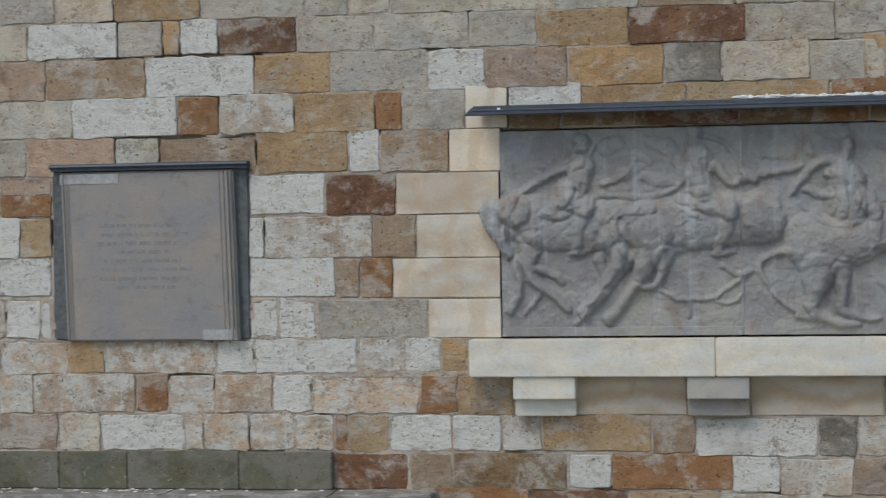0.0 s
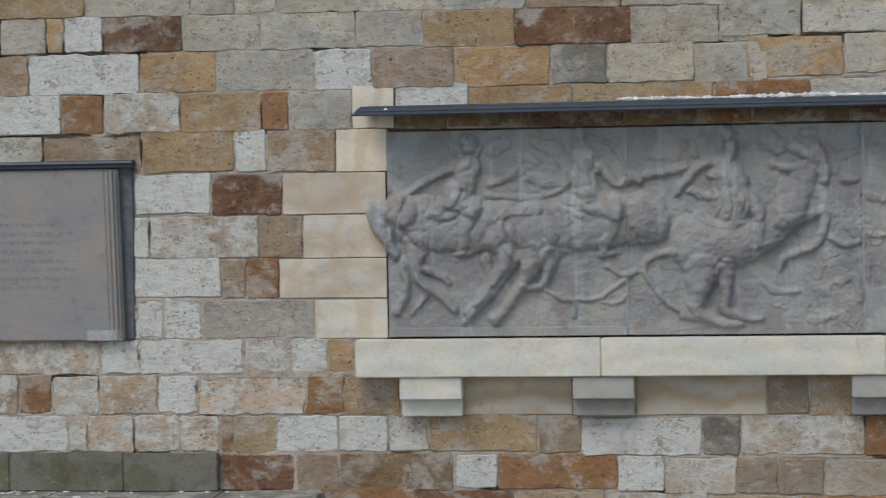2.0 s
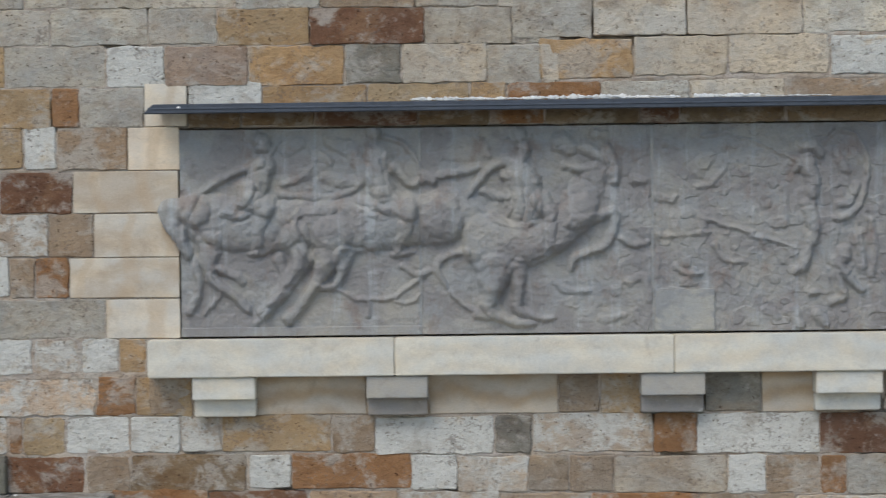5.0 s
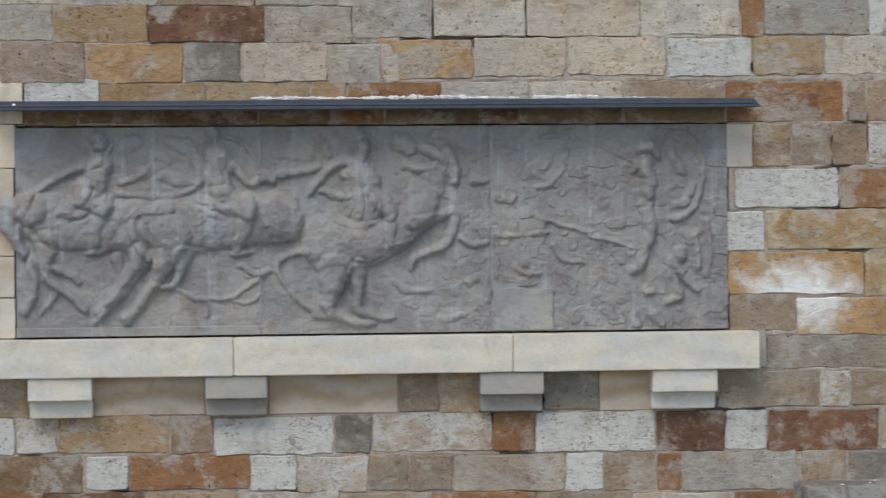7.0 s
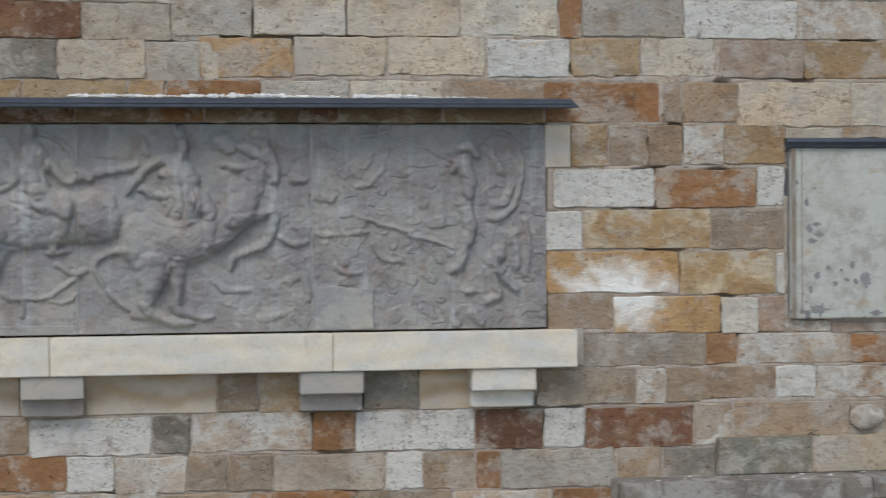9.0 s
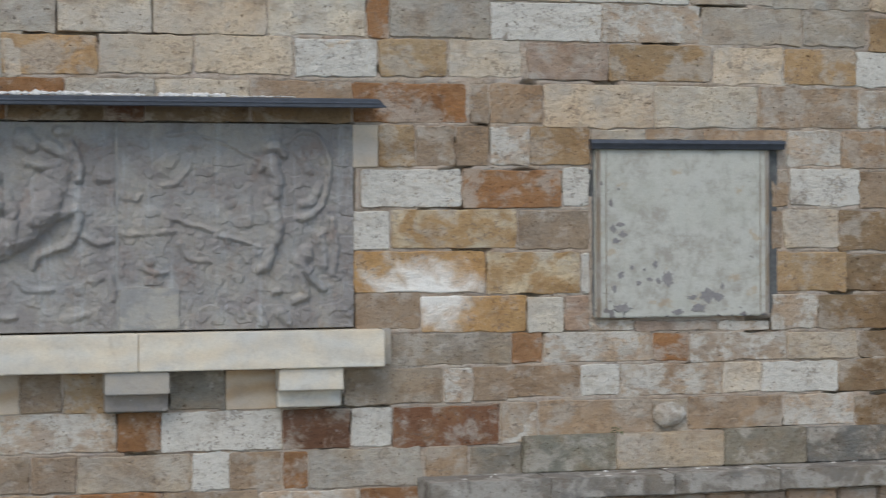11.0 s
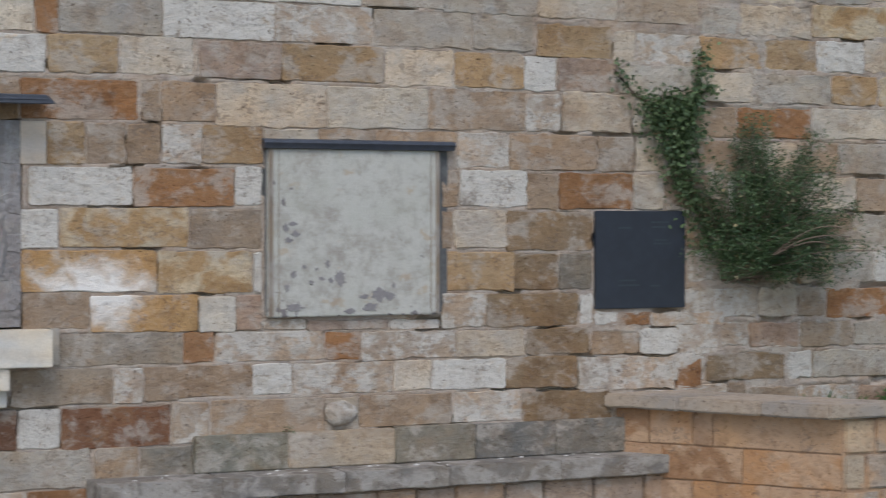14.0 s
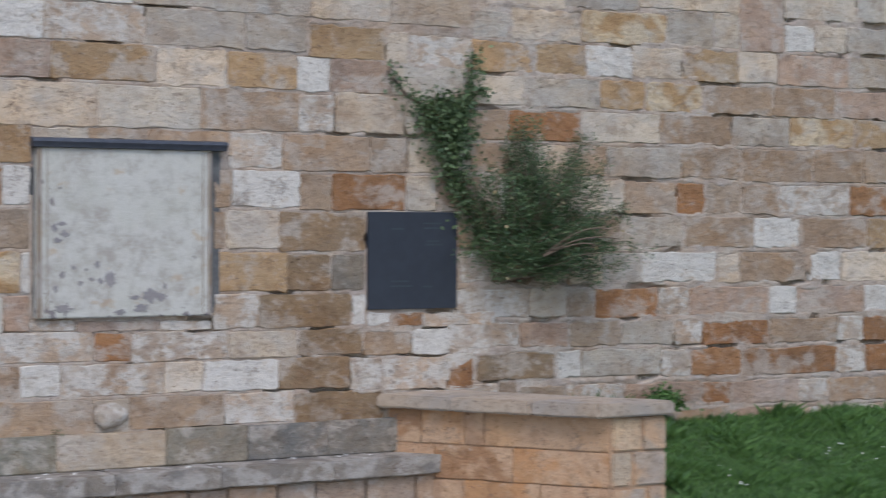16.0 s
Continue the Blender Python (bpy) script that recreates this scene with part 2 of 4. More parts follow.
def extrude(profile, x0, x1, tip0=None, tip1=None):
    """A profile of (y, z) drawn out along x; tip0, tip1: how far each of its points runs past the ends."""
    bm = bmesh.new()
    n = len(profile)
    a = [bm.verts.new((x0 - (tip0[i] if tip0 else 0), y, z)) for i, (y, z) in enumerate(profile)]
    b = [bm.verts.new((x1 + (tip1[i] if tip1 else 0), y, z)) for i, (y, z) in enumerate(profile)]
    bm.faces.new(a)
    bm.faces.new(b[::-1])
    for i in range(n):
        bm.faces.new((a[i], b[i], b[(i + 1) % n], a[(i + 1) % n]))
    bmesh.ops.recalc_face_normals(bm, faces=bm.faces)
    return bm


def prism(points, z0, z1, bevel=0.01, rough=0.0, cuts=0):
    """An upright block on a plan of (x, y) points."""
    bm = bmesh.new()
    a = [bm.verts.new((x, y, z0)) for x, y in points]
    b = [bm.verts.new((x, y, z1)) for x, y in points]
    n = len(points)
    bm.faces.new(a)
    bm.faces.new(b)
    for i in range(n):
        bm.faces.new((a[i], a[(i + 1) % n], b[(i + 1) % n], b[i]))
    bmesh.ops.recalc_face_normals(bm, faces=bm.faces)
    if cuts:
        bmesh.ops.subdivide_edges(bm, edges=[e for e in bm.edges if e.calc_length() > 0.3], cuts=cuts, use_grid_fill=True)
    if bevel:
        sharp = [e for e in bm.edges if len(e.link_faces) == 2 and e.calc_face_angle(0) > 0.5]
        bmesh.ops.bevel(bm, geom=sharp, offset=bevel, segments=2, affect="EDGES", clamp_overlap=True)
    if rough:
        for v in bm.verts:
            v.co += noise.noise_vector(v.co * 8) * rough
    for f in bm.faces:
        f.smooth = True
    return bm


def tube(bm, points, r0, r1, sides=5):
    """A tapered branch through the points."""
    rings = []
    n = len(points)
    for i, p in enumerate(points):
        d = (points[min(i + 1, n - 1)] - points[max(i - 1, 0)]).normalized()
        u = d.orthogonal().normalized()
        w = d.cross(u)
        r = r0 + (r1 - r0) * i / (n - 1)
        rings.append([bm.verts.new(p + (u * math.cos(k * math.tau / sides) + w * math.sin(k * math.tau / sides)) * r) for k in range(sides)])
    for a, b in zip(rings, rings[1:]):
        for k in range(sides):
            bm.faces.new((a[k], a[(k + 1) % sides], b[(k + 1) % sides], b[k]))
    bm.faces.new(rings[-1])


# ---- ground ----
GRADE = -0.45


def bank(x, y):
    """Height of the ground: level gravel before the wall, and a turf bank beyond the wing wall."""
    edge = min(8.2, 7.2 - 0.66 * y)
    if x < edge:
        return GRADE
    rise = max(0.0, 0.53 + 0.27 * y) * min(1.0, (x - edge) / 0.1)
    return GRADE + rise + 0.03 * noise.noise((x * 1.3, y * 1.3, 0))


bm = bmesh.new()
xs = [-2000, -60, -20, -8, 0, 5] + [7.0 + 0.1 * i for i in range(14)] + [8.3 + 0.25 * i for i in range(1, 26)] + [16, 22, 60, 2000]
ys = [-2000, -60, -25, -12, -8, -6] + [-5 + 0.25 * i for i in range(0, 21)] + [0.25]
grid = [[bm.verts.new((x, y, bank(x, y))) for x in xs] for y in ys]
for j in range(len(ys) - 1):
    for i in range(len(xs) - 1):
        f = bm.faces.new((grid[j][i], grid[j][i + 1], grid[j + 1][i + 1], grid[j + 1][i]))
        f.material_index, f.smooth = (1 if xs[i] >= min(8.19, 7.2 - 0.66 * ys[j]) else 0), True
ground = part("ground", bm, GRAVEL)
ground.data.materials.append(SOIL)
tagged(ground, "level grey gravel rising to a turf bank", "ground", kind="structure")


# ---- walls: a mortar core each, the blocks follow at the end ----
def wall_core(name, label):
    me = bpy.data.meshes.new(name)
    me.materials.append(MORTAR)
    return tagged(new(name, me), label, "wall", kind="structure")


WALLS = [wall_core("wall_west", "coursed rubble wall of limewashed buff and rusty sandstone"),
         wall_core("wall_middle", "coursed sandstone wall with cream repairs round the carved panel"),
         wall_core("wall_east", "coursed sandstone wall of buff, grey and ochre blocks")]
LAID = []  # each laid block: its edges, its top and bed, and how far mortar may lap over it

# ---- wing wall with its coping, splayed out from the wall ----
wing = thing("wing_wall", "low splayed wing wall of warm orange sandstone with a grey coping", "wall", (7.6, -0.5, GRADE), kind="structure")
under(part("core", prism([(6.971, 0.02), (7.93, -1.412), (8.4, -1.412), (7.5, 0.02)], GRADE, 0.32, 0.005), WARM), wing).color = (0.4, 0.28, 0.19, 1)


def along(s):
    """A point on the wing wall's splayed face, s from the wall outwards."""
    return Vector((6.97 + 0.96 * s, -1.42 * s, 0))


def face_block(s0, s1, z0, z1, colour, material, deep=0.12):
    g = random.uniform(0.001, 0.004)
    a, b = along(s0 + g / 1.7), along(s1 - g / 1.7)
    back = Vector((0.828, 0.56, 0)) * deep
    o = Vector((-0.828, -0.56, 0)) * random.uniform(0.004, 0.01)
    ob = part("stone_block", prism([(p.x, p.y) for p in (a + o, b + o, b + back, a + back)], z0 + g, z1 - g, 0.006, 0.006, 4), material)
    ob.color = (*colour, 1)
    return under(ob, wing)


random.seed(3)
OR1, OR2, OR3, OR4 = (0.48, 0.285, 0.15), (0.53, 0.355, 0.215), (0.38, 0.225, 0.125), (0.45, 0.305, 0.2)
for z0, z1, cuts, cols in ((0.085, 0.33, (0, 0.16, 0.36, 0.45, 1.0), (OR3, OR1, OR4, OR2)),
                           (-0.16, 0.085, (0, 0.22, 0.58, 1.0), (OR4, OR3, OR1)),
                           (-0.42, -0.16, (0, 0.36, 0.7, 1.0), (OR4, OR1, OR4))):
    for s0, s1, col in zip(cuts, cuts[1:], cols):
        shade = random.uniform(0.86, 1.02)
        face_block(s0, s1, z0, z1, tuple(v * shade for v in col), WARM)
for z0, z1, cuts, cols in ((0.085, 0.33, (7.94, 8.2, 8.41), ((0.52, 0.4, 0.27), (0.36, 0.31, 0.25))),
                           (-0.16, 0.085, (7.94, 8.12, 8.41), ((0.44, 0.37, 0.28), (0.4, 0.335, 0.27))),
                           (-0.42, -0.16, (7.94, 8.24, 8.41), ((0.42, 0.36, 0.29), (0.36, 0.31, 0.26)))):
    for x0, x1, col in zip(cuts, cuts[1:], cols):
        ob = part("stone_block", block(x0 + 0.006, x1 - 0.006, -1.42 - random.uniform(0, 0.012), -1.3, z0 + 0.006, z1 - 0.006, 0.012, rough=0.006), WARM)
        ob.color = (*col, 1)
        under(ob, wing)
CAP = [(6.87, 0.0), (7.79, -1.475), (8.45, -1.475), (7.56, 0.0)]
for k, (u, v) in enumerate(((0.0, 0.34), (0.345, 0.7), (0.705, 1.0))):
    a, b = Vector((*CAP[0], 0)).lerp(Vector((*CAP[1], 0)), u), Vector((*CAP[0], 0)).lerp(Vector((*CAP[1], 0)), v)
    c, d = Vector((*CAP[3], 0)).lerp(Vector((*CAP[2], 0)), v), Vector((*CAP[3], 0)).lerp(Vector((*CAP[2], 0)), u)
    ob = part("coping_stone", prism([(p.x, p.y) for p in (a, b, c, d)], 0.332, 0.432, 0.014, 0.006, 4), COPING, label="weathered pale grey coping stone")
    under(ob, wing)


# ---- plinth and stepped ledge on both sides ----
def stepped_ledge(name, label, spans, colours, x0, x1, joints):
    base = thing(name, label, "ledge", ((x0 + x1) / 2, -0.2, GRADE), kind="structure")
    under(part("base_core", block(x0 + 0.09, x1 + 0.12, -0.27, 0.02, GRADE, -0.125, 0.005), MORTAR), base)
    for (a, b), col in zip(spans, colours):
        ob = part("plinth_stone", block(a + 0.0005, b - 0.0005, -0.07, 0.05, 0.014, 0.258 + random.uniform(-0.004, 0.004), 0.008, rough=0.005),
                  PLINTH if col is None else STONE)
        if col:
            ob.color = (*col, 1)
        under(ob, base)
    for a, b in zip(joints, joints[1:]):
        under(part("ledge_stone", block(a + 0.0005, b - 0.0005, -0.363, 0.03, -0.122, 0.012, 0.007, rough=0.007), LEDGE,
                   label="grey weathered ledge stone"), base)
    x = x0 + 0.1
    while x < x1:
        w = min(random.uniform(0.28, 0.6), x1 + 0.12 - x)
        ob = part("stone_block", block(x + 0.006, x + w - 0.006, -0.3 - random.uniform(0, 0.01), -0.15, GRADE + 0.02, -0.132, 0.012, rough=0.004), STONE)
        ob.color = (*random.choice([(0.36, 0.28, 0.2), (0.33, 0.27, 0.22), (0.4, 0.3, 0.22)]), 1)
        under(ob, base)
        x += w
    return base


stepped_ledge("ledge_west", "mossy grey-green stone plinth above a weathered ledge",
              [(-7.2, -6.3), (-6.3, -5.55), (-5.55, -4.78), (-4.78, -4.31), (-4.31, -3.55), (-3.55, -2.93)], [None] * 6,
              -7.3, -2.25, [-7.3, -6.2, -5.1, -4.0, -2.9, -2.25])
stepped_ledge("ledge_east", "worn grey and buff plinth stones above a weathered ledge",
              [(3.81, 4.45), (4.45, 5.22), (5.22, 5.83), (5.83, 6.45), (6.45, 7.06)],
              [(0.22, 0.215, 0.175), (0.42, 0.36, 0.28), (0.23, 0.215, 0.175), (0.17, 0.168, 0.155), (0.2, 0.195, 0.175)],
              3.1, 7.18, [3.1, 3.9, 4.75, 5.5, 6.35, 7.24])


# ---- carved relief panel ----
PX0, PX1, PZ0, PZ1 = -1.814, 2.682, 0.997, 2.303
STEP, LEFT = 0.0064, 0.17


def fuzz(X, Z, scale, seed):
    """Smooth noise from -1 to 1 over a plane of points."""
    table = np.random.default_rng(seed).uniform(-1, 1, (97, 101))
    u, v = X * scale + 700, Z * scale + 700
    i, j = np.floor(u).astype(int), np.floor(v).astype(int)
    fu, fv = u - i, v - j
    fu, fv = fu * fu * (3 - 2 * fu), fv * fv * (3 - 2 * fv)
    a, b = table[i % 97, j % 101], table[(i + 1) % 97, j % 101]
    c, d = table[i % 97, (j + 1) % 101], table[(i + 1) % 97, (j + 1) % 101]
    return (a * (1 - fu) + b * fu) * (1 - fv) + (c * (1 - fu) + d * fu) * fv


def rounded(pts):
    """The stroke's points with a smooth curve run through them."""
    out = []
    for k in range(len(pts) - 1):
        p0, p1, p2, p3 = (np.array(pts[min(max(k + o, 0), len(pts) - 1)]) for o in (-1, 0, 1, 2))
        for t in (0, 0.25, 0.5, 0.75):
            out.append(tuple(0.5 * (2 * p1 + (p2 - p0) * t + (2 * p0 - 5 * p1 + 4 * p2 - p3) * t * t + (3 * p1 - p0 - 3 * p2 + p3) * t ** 3)))
    return out + [pts[-1]]


X, Z = np.meshgrid(np.linspace(-LEFT, PX1 - PX0, int((PX1 - PX0 + LEFT) / STEP) + 1), np.linspace(0, PZ1 - PZ0, int((PZ1 - PZ0) / STEP) + 1))
# weathered outlines: the chisel lines waver
U = X + 0.009 * fuzz(X, Z, 9, 1) + 0.006 * fuzz(X, Z, 27, 2) + 0.003 * fuzz(X, Z, 70, 12)
V = Z + 0.012 + 0.009 * fuzz(X, Z, 9, 3) + 0.006 * fuzz(X, Z, 27, 4) + 0.003 * fuzz(X, Z, 70, 13)
H = np.zeros_like(X)


def reach(text, edge):
    """How far each point of the slab lies from a stroke given as 'x z radius, ...' in centimetres; 1 is the stroke's rim."""
    pts = rounded([tuple(float(v) / 100 for v in p.split()) for p in text.split(",")])
    big = max(p[2] for p in pts) * edge + 0.02
    xs, zs = [p[0] for p in pts], [p[1] for p in pts]
    cut = (slice(max(0, int((min(zs) - big) / STEP)), max(0, int((max(zs) + big) / STEP) + 2)),
           slice(max(0, int((min(xs) - big + LEFT) / STEP)), max(0, int((max(xs) + big + LEFT) / STEP) + 2)))
    u, v = U[cut], V[cut]
    near, wide = np.full_like(u, 9.0), np.full_like(u, 0.01)
    for (ax, az, ar), (bx, bz, br) in zip(pts, pts[1:] or pts):
        dx, dz = bx - ax, bz - az
        t = np.clip(((u - ax) * dx + (v - az) * dz) / (dx * dx + dz * dz + 1e-9), 0, 1)
        r = (ar + (br - ar) * t) * (0.9 if big < 0.12 else 0.97)
        d = np.hypot(u - ax - t * dx, v - az - t * dz) / r
        wide = np.where(d < near, r, wide)
        near = np.minimum(near, d)
    return cut, near, wide


def form(rise, text):
    """A rounded, flattened limb or body, raised from the slab or from what it crosses."""
    cut, d, r = reach(text, 1.7)
    old = H[cut]
    body = np.power(np.clip(1 - d ** 2.3, 0, 1), 0.58) * np.minimum(0.95 * rise, 1.25 * r)
    skirt = 0.06 * rise * np.exp(-np.square(np.clip(d - 0.8, 0, None) / 0.25))
    chisel = 0.0035 * np.exp(-np.square((d - 1.06) / 0.16)) * np.clip(0.35 + old / 0.03, 0, 1)
    H[cut] = np.maximum(np.maximum(old + 0.42 * body, body), skirt) - chisel


def groove(deep, text):
    """A chiselled line."""
    cut, d, r = reach(text, 2.0)
    H[cut] = np.maximum(0, H[cut] - deep * np.exp(-np.square(d / 0.8)))


# first horse, its head hanging over the edge of the slab
form(0.062, "18 75 16.6, 38 72 17.7, 60 71 16.6, 81 71 15.9")
form(0.075, "10 81 10.8, 0 81 7.9, -7 82 7.6, -5 74 6.9, 1 62 5.1, 5 53 3.2")
form(0.080, "10 89 2.5, 5 80 2.9, 3 67 2.5, 6 53 2.2")
form(0.052, "19 60 8.7, 18 45 4.7, 22 36 3.6, 35 26 3.2, 42 18 3.2")
form(0.036, "22 44 3.2, 31 41 2.9, 36 39 2.9, 39 36 2.5")
form(0.040, "10 48 4.0, 11 29 2.9, 5 17 2.9")
form(0.026, "18 38 3.2, 24 30 2.5, 23 24 2.2, 15 16 1.8")
form(0.058, "73 63 10.8, 75 49 5.4, 66 34 3.6, 60 23 3.2, 51 16 3.6")
form(0.034, "62 50 5.1, 65 38 3.2, 56 21 2.9")
form(0.022, "55 17 1.8, 47 9 2.2")
groove(0.012, "11 71 1.4, 16 62 1.4, 24 56 1.1")
groove(0.008, "78 80 1.4, 71 73 1.4, 75 59 1.1")
# its rider
form(0.062, "53 120 5.1")
form(0.055, "51 126 4.3, 54 124 4.0")
form(0.040, "57 115 2.5, 60 120 2.2")
form(0.070, "54 108 7.6, 49 97 8.3, 44 88 8.7")
form(0.074, "52 110 4.3, 38 106 3.2, 27 101 2.9, 16 94 2.9, 8 88 2.2")
form(0.068, "46 86 7.2, 55 82 6.5")
form(0.078, "54 82 6.1, 51 73 5.1, 49 61 3.6, 47 54 2.9")
form(0.084, "44 53 2.2, 49 54 2.5, 57 56 1.4")
form(0.048, "42 95 7.2, 40 87 5.4, 32 82 5.1")
form(0.045, "29 79 3.6, 38 77 3.2, 46 80 2.5")
groove(0.012, "43 102 1.1, 49 95 1.1, 47 87 1.1")
groove(0.010, "54 102 1.1, 52 92 1.1")
groove(0.010, "34 73 1.1, 44 75 1.1")
# low figures and drapery behind
form(0.024, "68 120 6.1, 75 123 5.1")
form(0.020, "65 97 2.2, 75 99 2.2, 83 106 2.2, 86 112 1.8")
form(0.026, "96 124 4.7, 107 119 5.8, 114 109 4.7, 116 98 2.9")
form(0.022, "92 101 4.3, 104 99 4.7, 114 97 2.9")
form(0.020, "63 90 2.5, 81 88 2.2, 99 89 2.2, 115 96 1.8")
form(0.018, "86 117 4.3, 96 111 3.6")
form(0.016, "78 102 5.1, 89 107 3.6")
groove(0.010, "85 121 1.1, 96 119 1.1, 106 111 1.1, 112 101 1.1")
groove(0.008, "68 106 1.1, 78 109 1.1")
# second horse, seen from behind
form(0.074, "96 69 18.8, 121 71 17.7, 146 73 17.0, 164 74 18.1")
form(0.046, "169 77 17.3, 181 72 12.3")
form(0.090, "96 63 13.7, 90 43 6.1, 82 30 4.3, 75 18 3.6, 68 12 4.3")
form(0.050, "78 51 7.9, 71 37 4.3, 63 26 3.2, 54 18 3.6")
form(0.056, "104 51 7.2, 101 40 3.6, 96 32 2.9, 86 32 2.9")
form(0.076, "96 80 4.3, 85 80 3.6, 75 78 3.6, 72 72 3.6, 75 61 3.6, 82 50 3.2")
form(0.020, "99 30 1.4, 110 24 1.8, 118 23 1.8, 118 14 2.2")
form(0.022, "119 24 1.4, 133 25 1.8, 143 31 1.8, 154 38 2.2")
form(0.018, "134 23 1.4, 145 21 1.4, 151 26 1.4")
form(0.022, "139 44 2.2, 149 39 2.2, 158 41 2.2")
groove(0.012, "105 58 1.4, 114 55 1.1, 128 54 1.1")
groove(0.010, "81 70 1.4, 86 58 1.4, 88 48 1.1")
# its rider
form(0.085, "123 129 5.4")
form(0.050, "124 123 2.9")
form(0.072, "125 114 8.7, 125 104 7.9, 128 93 9.0")
form(0.056, "132 113 4.3, 135 105 4.0")
form(0.066, "137 107 4.0, 145 97 3.2, 154 98 2.9")
form(0.060, "160 98 3.6, 153 102 2.5")
form(0.030, "130 126 1.8, 143 121 1.8, 150 112 1.8, 152 105 1.8")
form(0.076, "130 87 7.9, 145 79 6.9")
form(0.088, "145 79 6.1, 142 65 4.3, 138 55 3.2")
form(0.092, "135 52 2.5, 142 52 2.5, 148 53 1.4")
form(0.062, "112 87 3.2, 122 84 3.2, 132 80 2.9")
form(0.050, "114 80 2.2, 125 77 2.2")
groove(0.012, "119 111 1.1, 123 102 1.1, 122 93 1.1")
groove(0.012, "127 111 1.1, 130 102 1.1, 132 95 1.1")
groove(0.010, "132 80 1.1, 141 74 1.1")
# third horse, rearing away
form(0.080, "196 58 20.2, 211 57 16.6, 228 60 14.4, 242 68 12.3, 255 79 10.8")
form(0.030, "253 83 12.3, 261 96 8.7, 268 110 5.8")
form(0.042, "270 116 4.3, 274 106 5.4, 275 97 4.0")
form(0.090, "199 41 11.6, 196 27 6.1, 194 17 4.7, 204 11 3.2, 216 8 2.9, 223 7 1.8")
form(0.060, "213 42 6.5, 213 28 4.3, 213 17 3.6, 224 11 2.5, 235 11 1.8")
form(0.046, "182 53 2.9, 171 51 2.5, 164 47 2.5, 163 39 2.2, 168 31 1.8")
form(0.030, "170 28 1.8, 179 19 2.2, 187 15 2.2")
form(0.052, "186 13 2.9, 195 12 2.9")
form(0.066, "248 70 5.1, 261 73 4.0, 273 77 3.2")
form(0.060, "275 76 3.2, 274 66 3.2, 268 56 3.2, 262 53 2.9")
form(0.040, "265 55 2.9, 254 50 2.9, 247 46 2.9, 246 41 2.2")
form(0.028, "278 61 2.2, 286 56 2.2, 294 58 1.8")
groove(0.014, "179 69 1.4, 178 55 1.4, 185 41 1.4")
groove(0.014, "208 47 1.4, 218 45 1.4, 231 49 1.4")
groove(0.012, "205 33 1.4, 205 19 1.4")
# its rider with a peaked hat
form(0.080, "212 133 1.4, 213 129 3.6, 216 126 5.1")
form(0.085, "207 124 1.4, 216 123 2.2, 223 125 1.4")
form(0.070, "218 118 5.4, 216 111 4.3")
form(0.082, "214 105 8.7, 217 93 11.9, 218 81 13.7")
form(0.096, "206 101 4.0")
form(0.076, "208 111 4.3, 195 104 3.6, 187 95 3.2, 182 89 2.9")
form(0.088, "181 87 1.8, 193 78 2.2, 206 70 2.2, 219 67 1.8")
form(0.070, "228 85 7.2, 233 77 6.1")
form(0.086, "234 77 5.4, 234 66 4.0, 235 57 2.9")
form(0.090, "233 54 2.2, 241 57 2.2, 249 60 1.4")
form(0.040, "164 101 2.5, 179 103 2.9, 190 106 3.2")
form(0.036, "193 92 2.9, 200 87 2.9, 208 87 2.2")
form(0.040, "226 97 3.2, 223 105 2.9")
groove(0.014, "208 94 1.1, 211 83 1.1, 208 74 1.1")
groove(0.014, "216 96 1.1, 218 84 1.1, 216 72 1.1")
groove(0.014, "223 94 1.1, 226 85 1.1, 223 75 1.1")
groove(0.014, "197 89 1.1, 202 81 1.1")
# low forms round it
form(0.014, "164 120 8.7, 179 119 10.1, 191 118 7.2")
form(0.022, "192 123 3.2, 195 114 2.9")
form(0.034, "240 122 6.5, 247 118 5.8")
form(0.046, "256 118 5.1, 264 113 4.3, 269 109 2.2")
form(0.036, "243 106 3.6, 253 104 2.9, 262 106 2.2")
form(0.020, "261 126 3.6, 269 126 3.2")
form(0.024, "286 98 3.6, 294 96 2.5")
groove(0.020, "243 110 1.8, 252 110 2.2, 260 109 1.4")
form(0.018, "236 33 2.5, 244 28 2.5, 258 27 1.8")
form(0.014, "265 9 2.5, 280 11 2.2")
form(0.016, "284 33 3.6, 294 35 2.9, 296 22 2.9")
form(0.014, "251 94 5.8, 262 89 4.3")
# worn last slab: musket, broken outlines and a standing figure
form(0.044, "329 73 1.4, 345 68 1.8, 361 63 1.8")
form(0.040, "361 61 1.8, 374 58 1.8, 387 54 1.1")
form(0.016, "302 62 2.2, 316 62 2.2, 334 64 1.8")
form(0.014, "316 70 7.9, 329 72 6.5")
form(0.022, "338 55 2.5, 343 47 2.2, 357 45 1.4")
form(0.018, "312 42 2.2, 320 37 2.2, 330 38 1.4")
form(0.018, "302 86 3.6, 310 84 2.9, 314 86 1.8")
form(0.020, "330 124 1.4, 340 126 1.8, 349 127 1.4")
form(0.022, "349 125 1.1, 370 117 1.1, 393 106 1.1")
form(0.013, "347 117 1.8, 344 105 1.8, 336 95 1.8, 327 92 1.8")
form(0.014, "309 122 5.1, 316 118 3.6")
form(0.012, "366 96 5.1, 369 82 5.1")
form(0.010, "381 93 2.9, 382 68 2.9")
form(0.012, "327 104 6.5, 334 111 4.3")
form(0.048, "394 116 4.3, 399 118 5.1, 404 113 3.6")
form(0.052, "397 108 5.4, 399 97 5.8, 398 87 5.1")
form(0.056, "394 82 2.5, 400 81 2.5")
form(0.038, "392 106 3.6, 389 103 2.2")
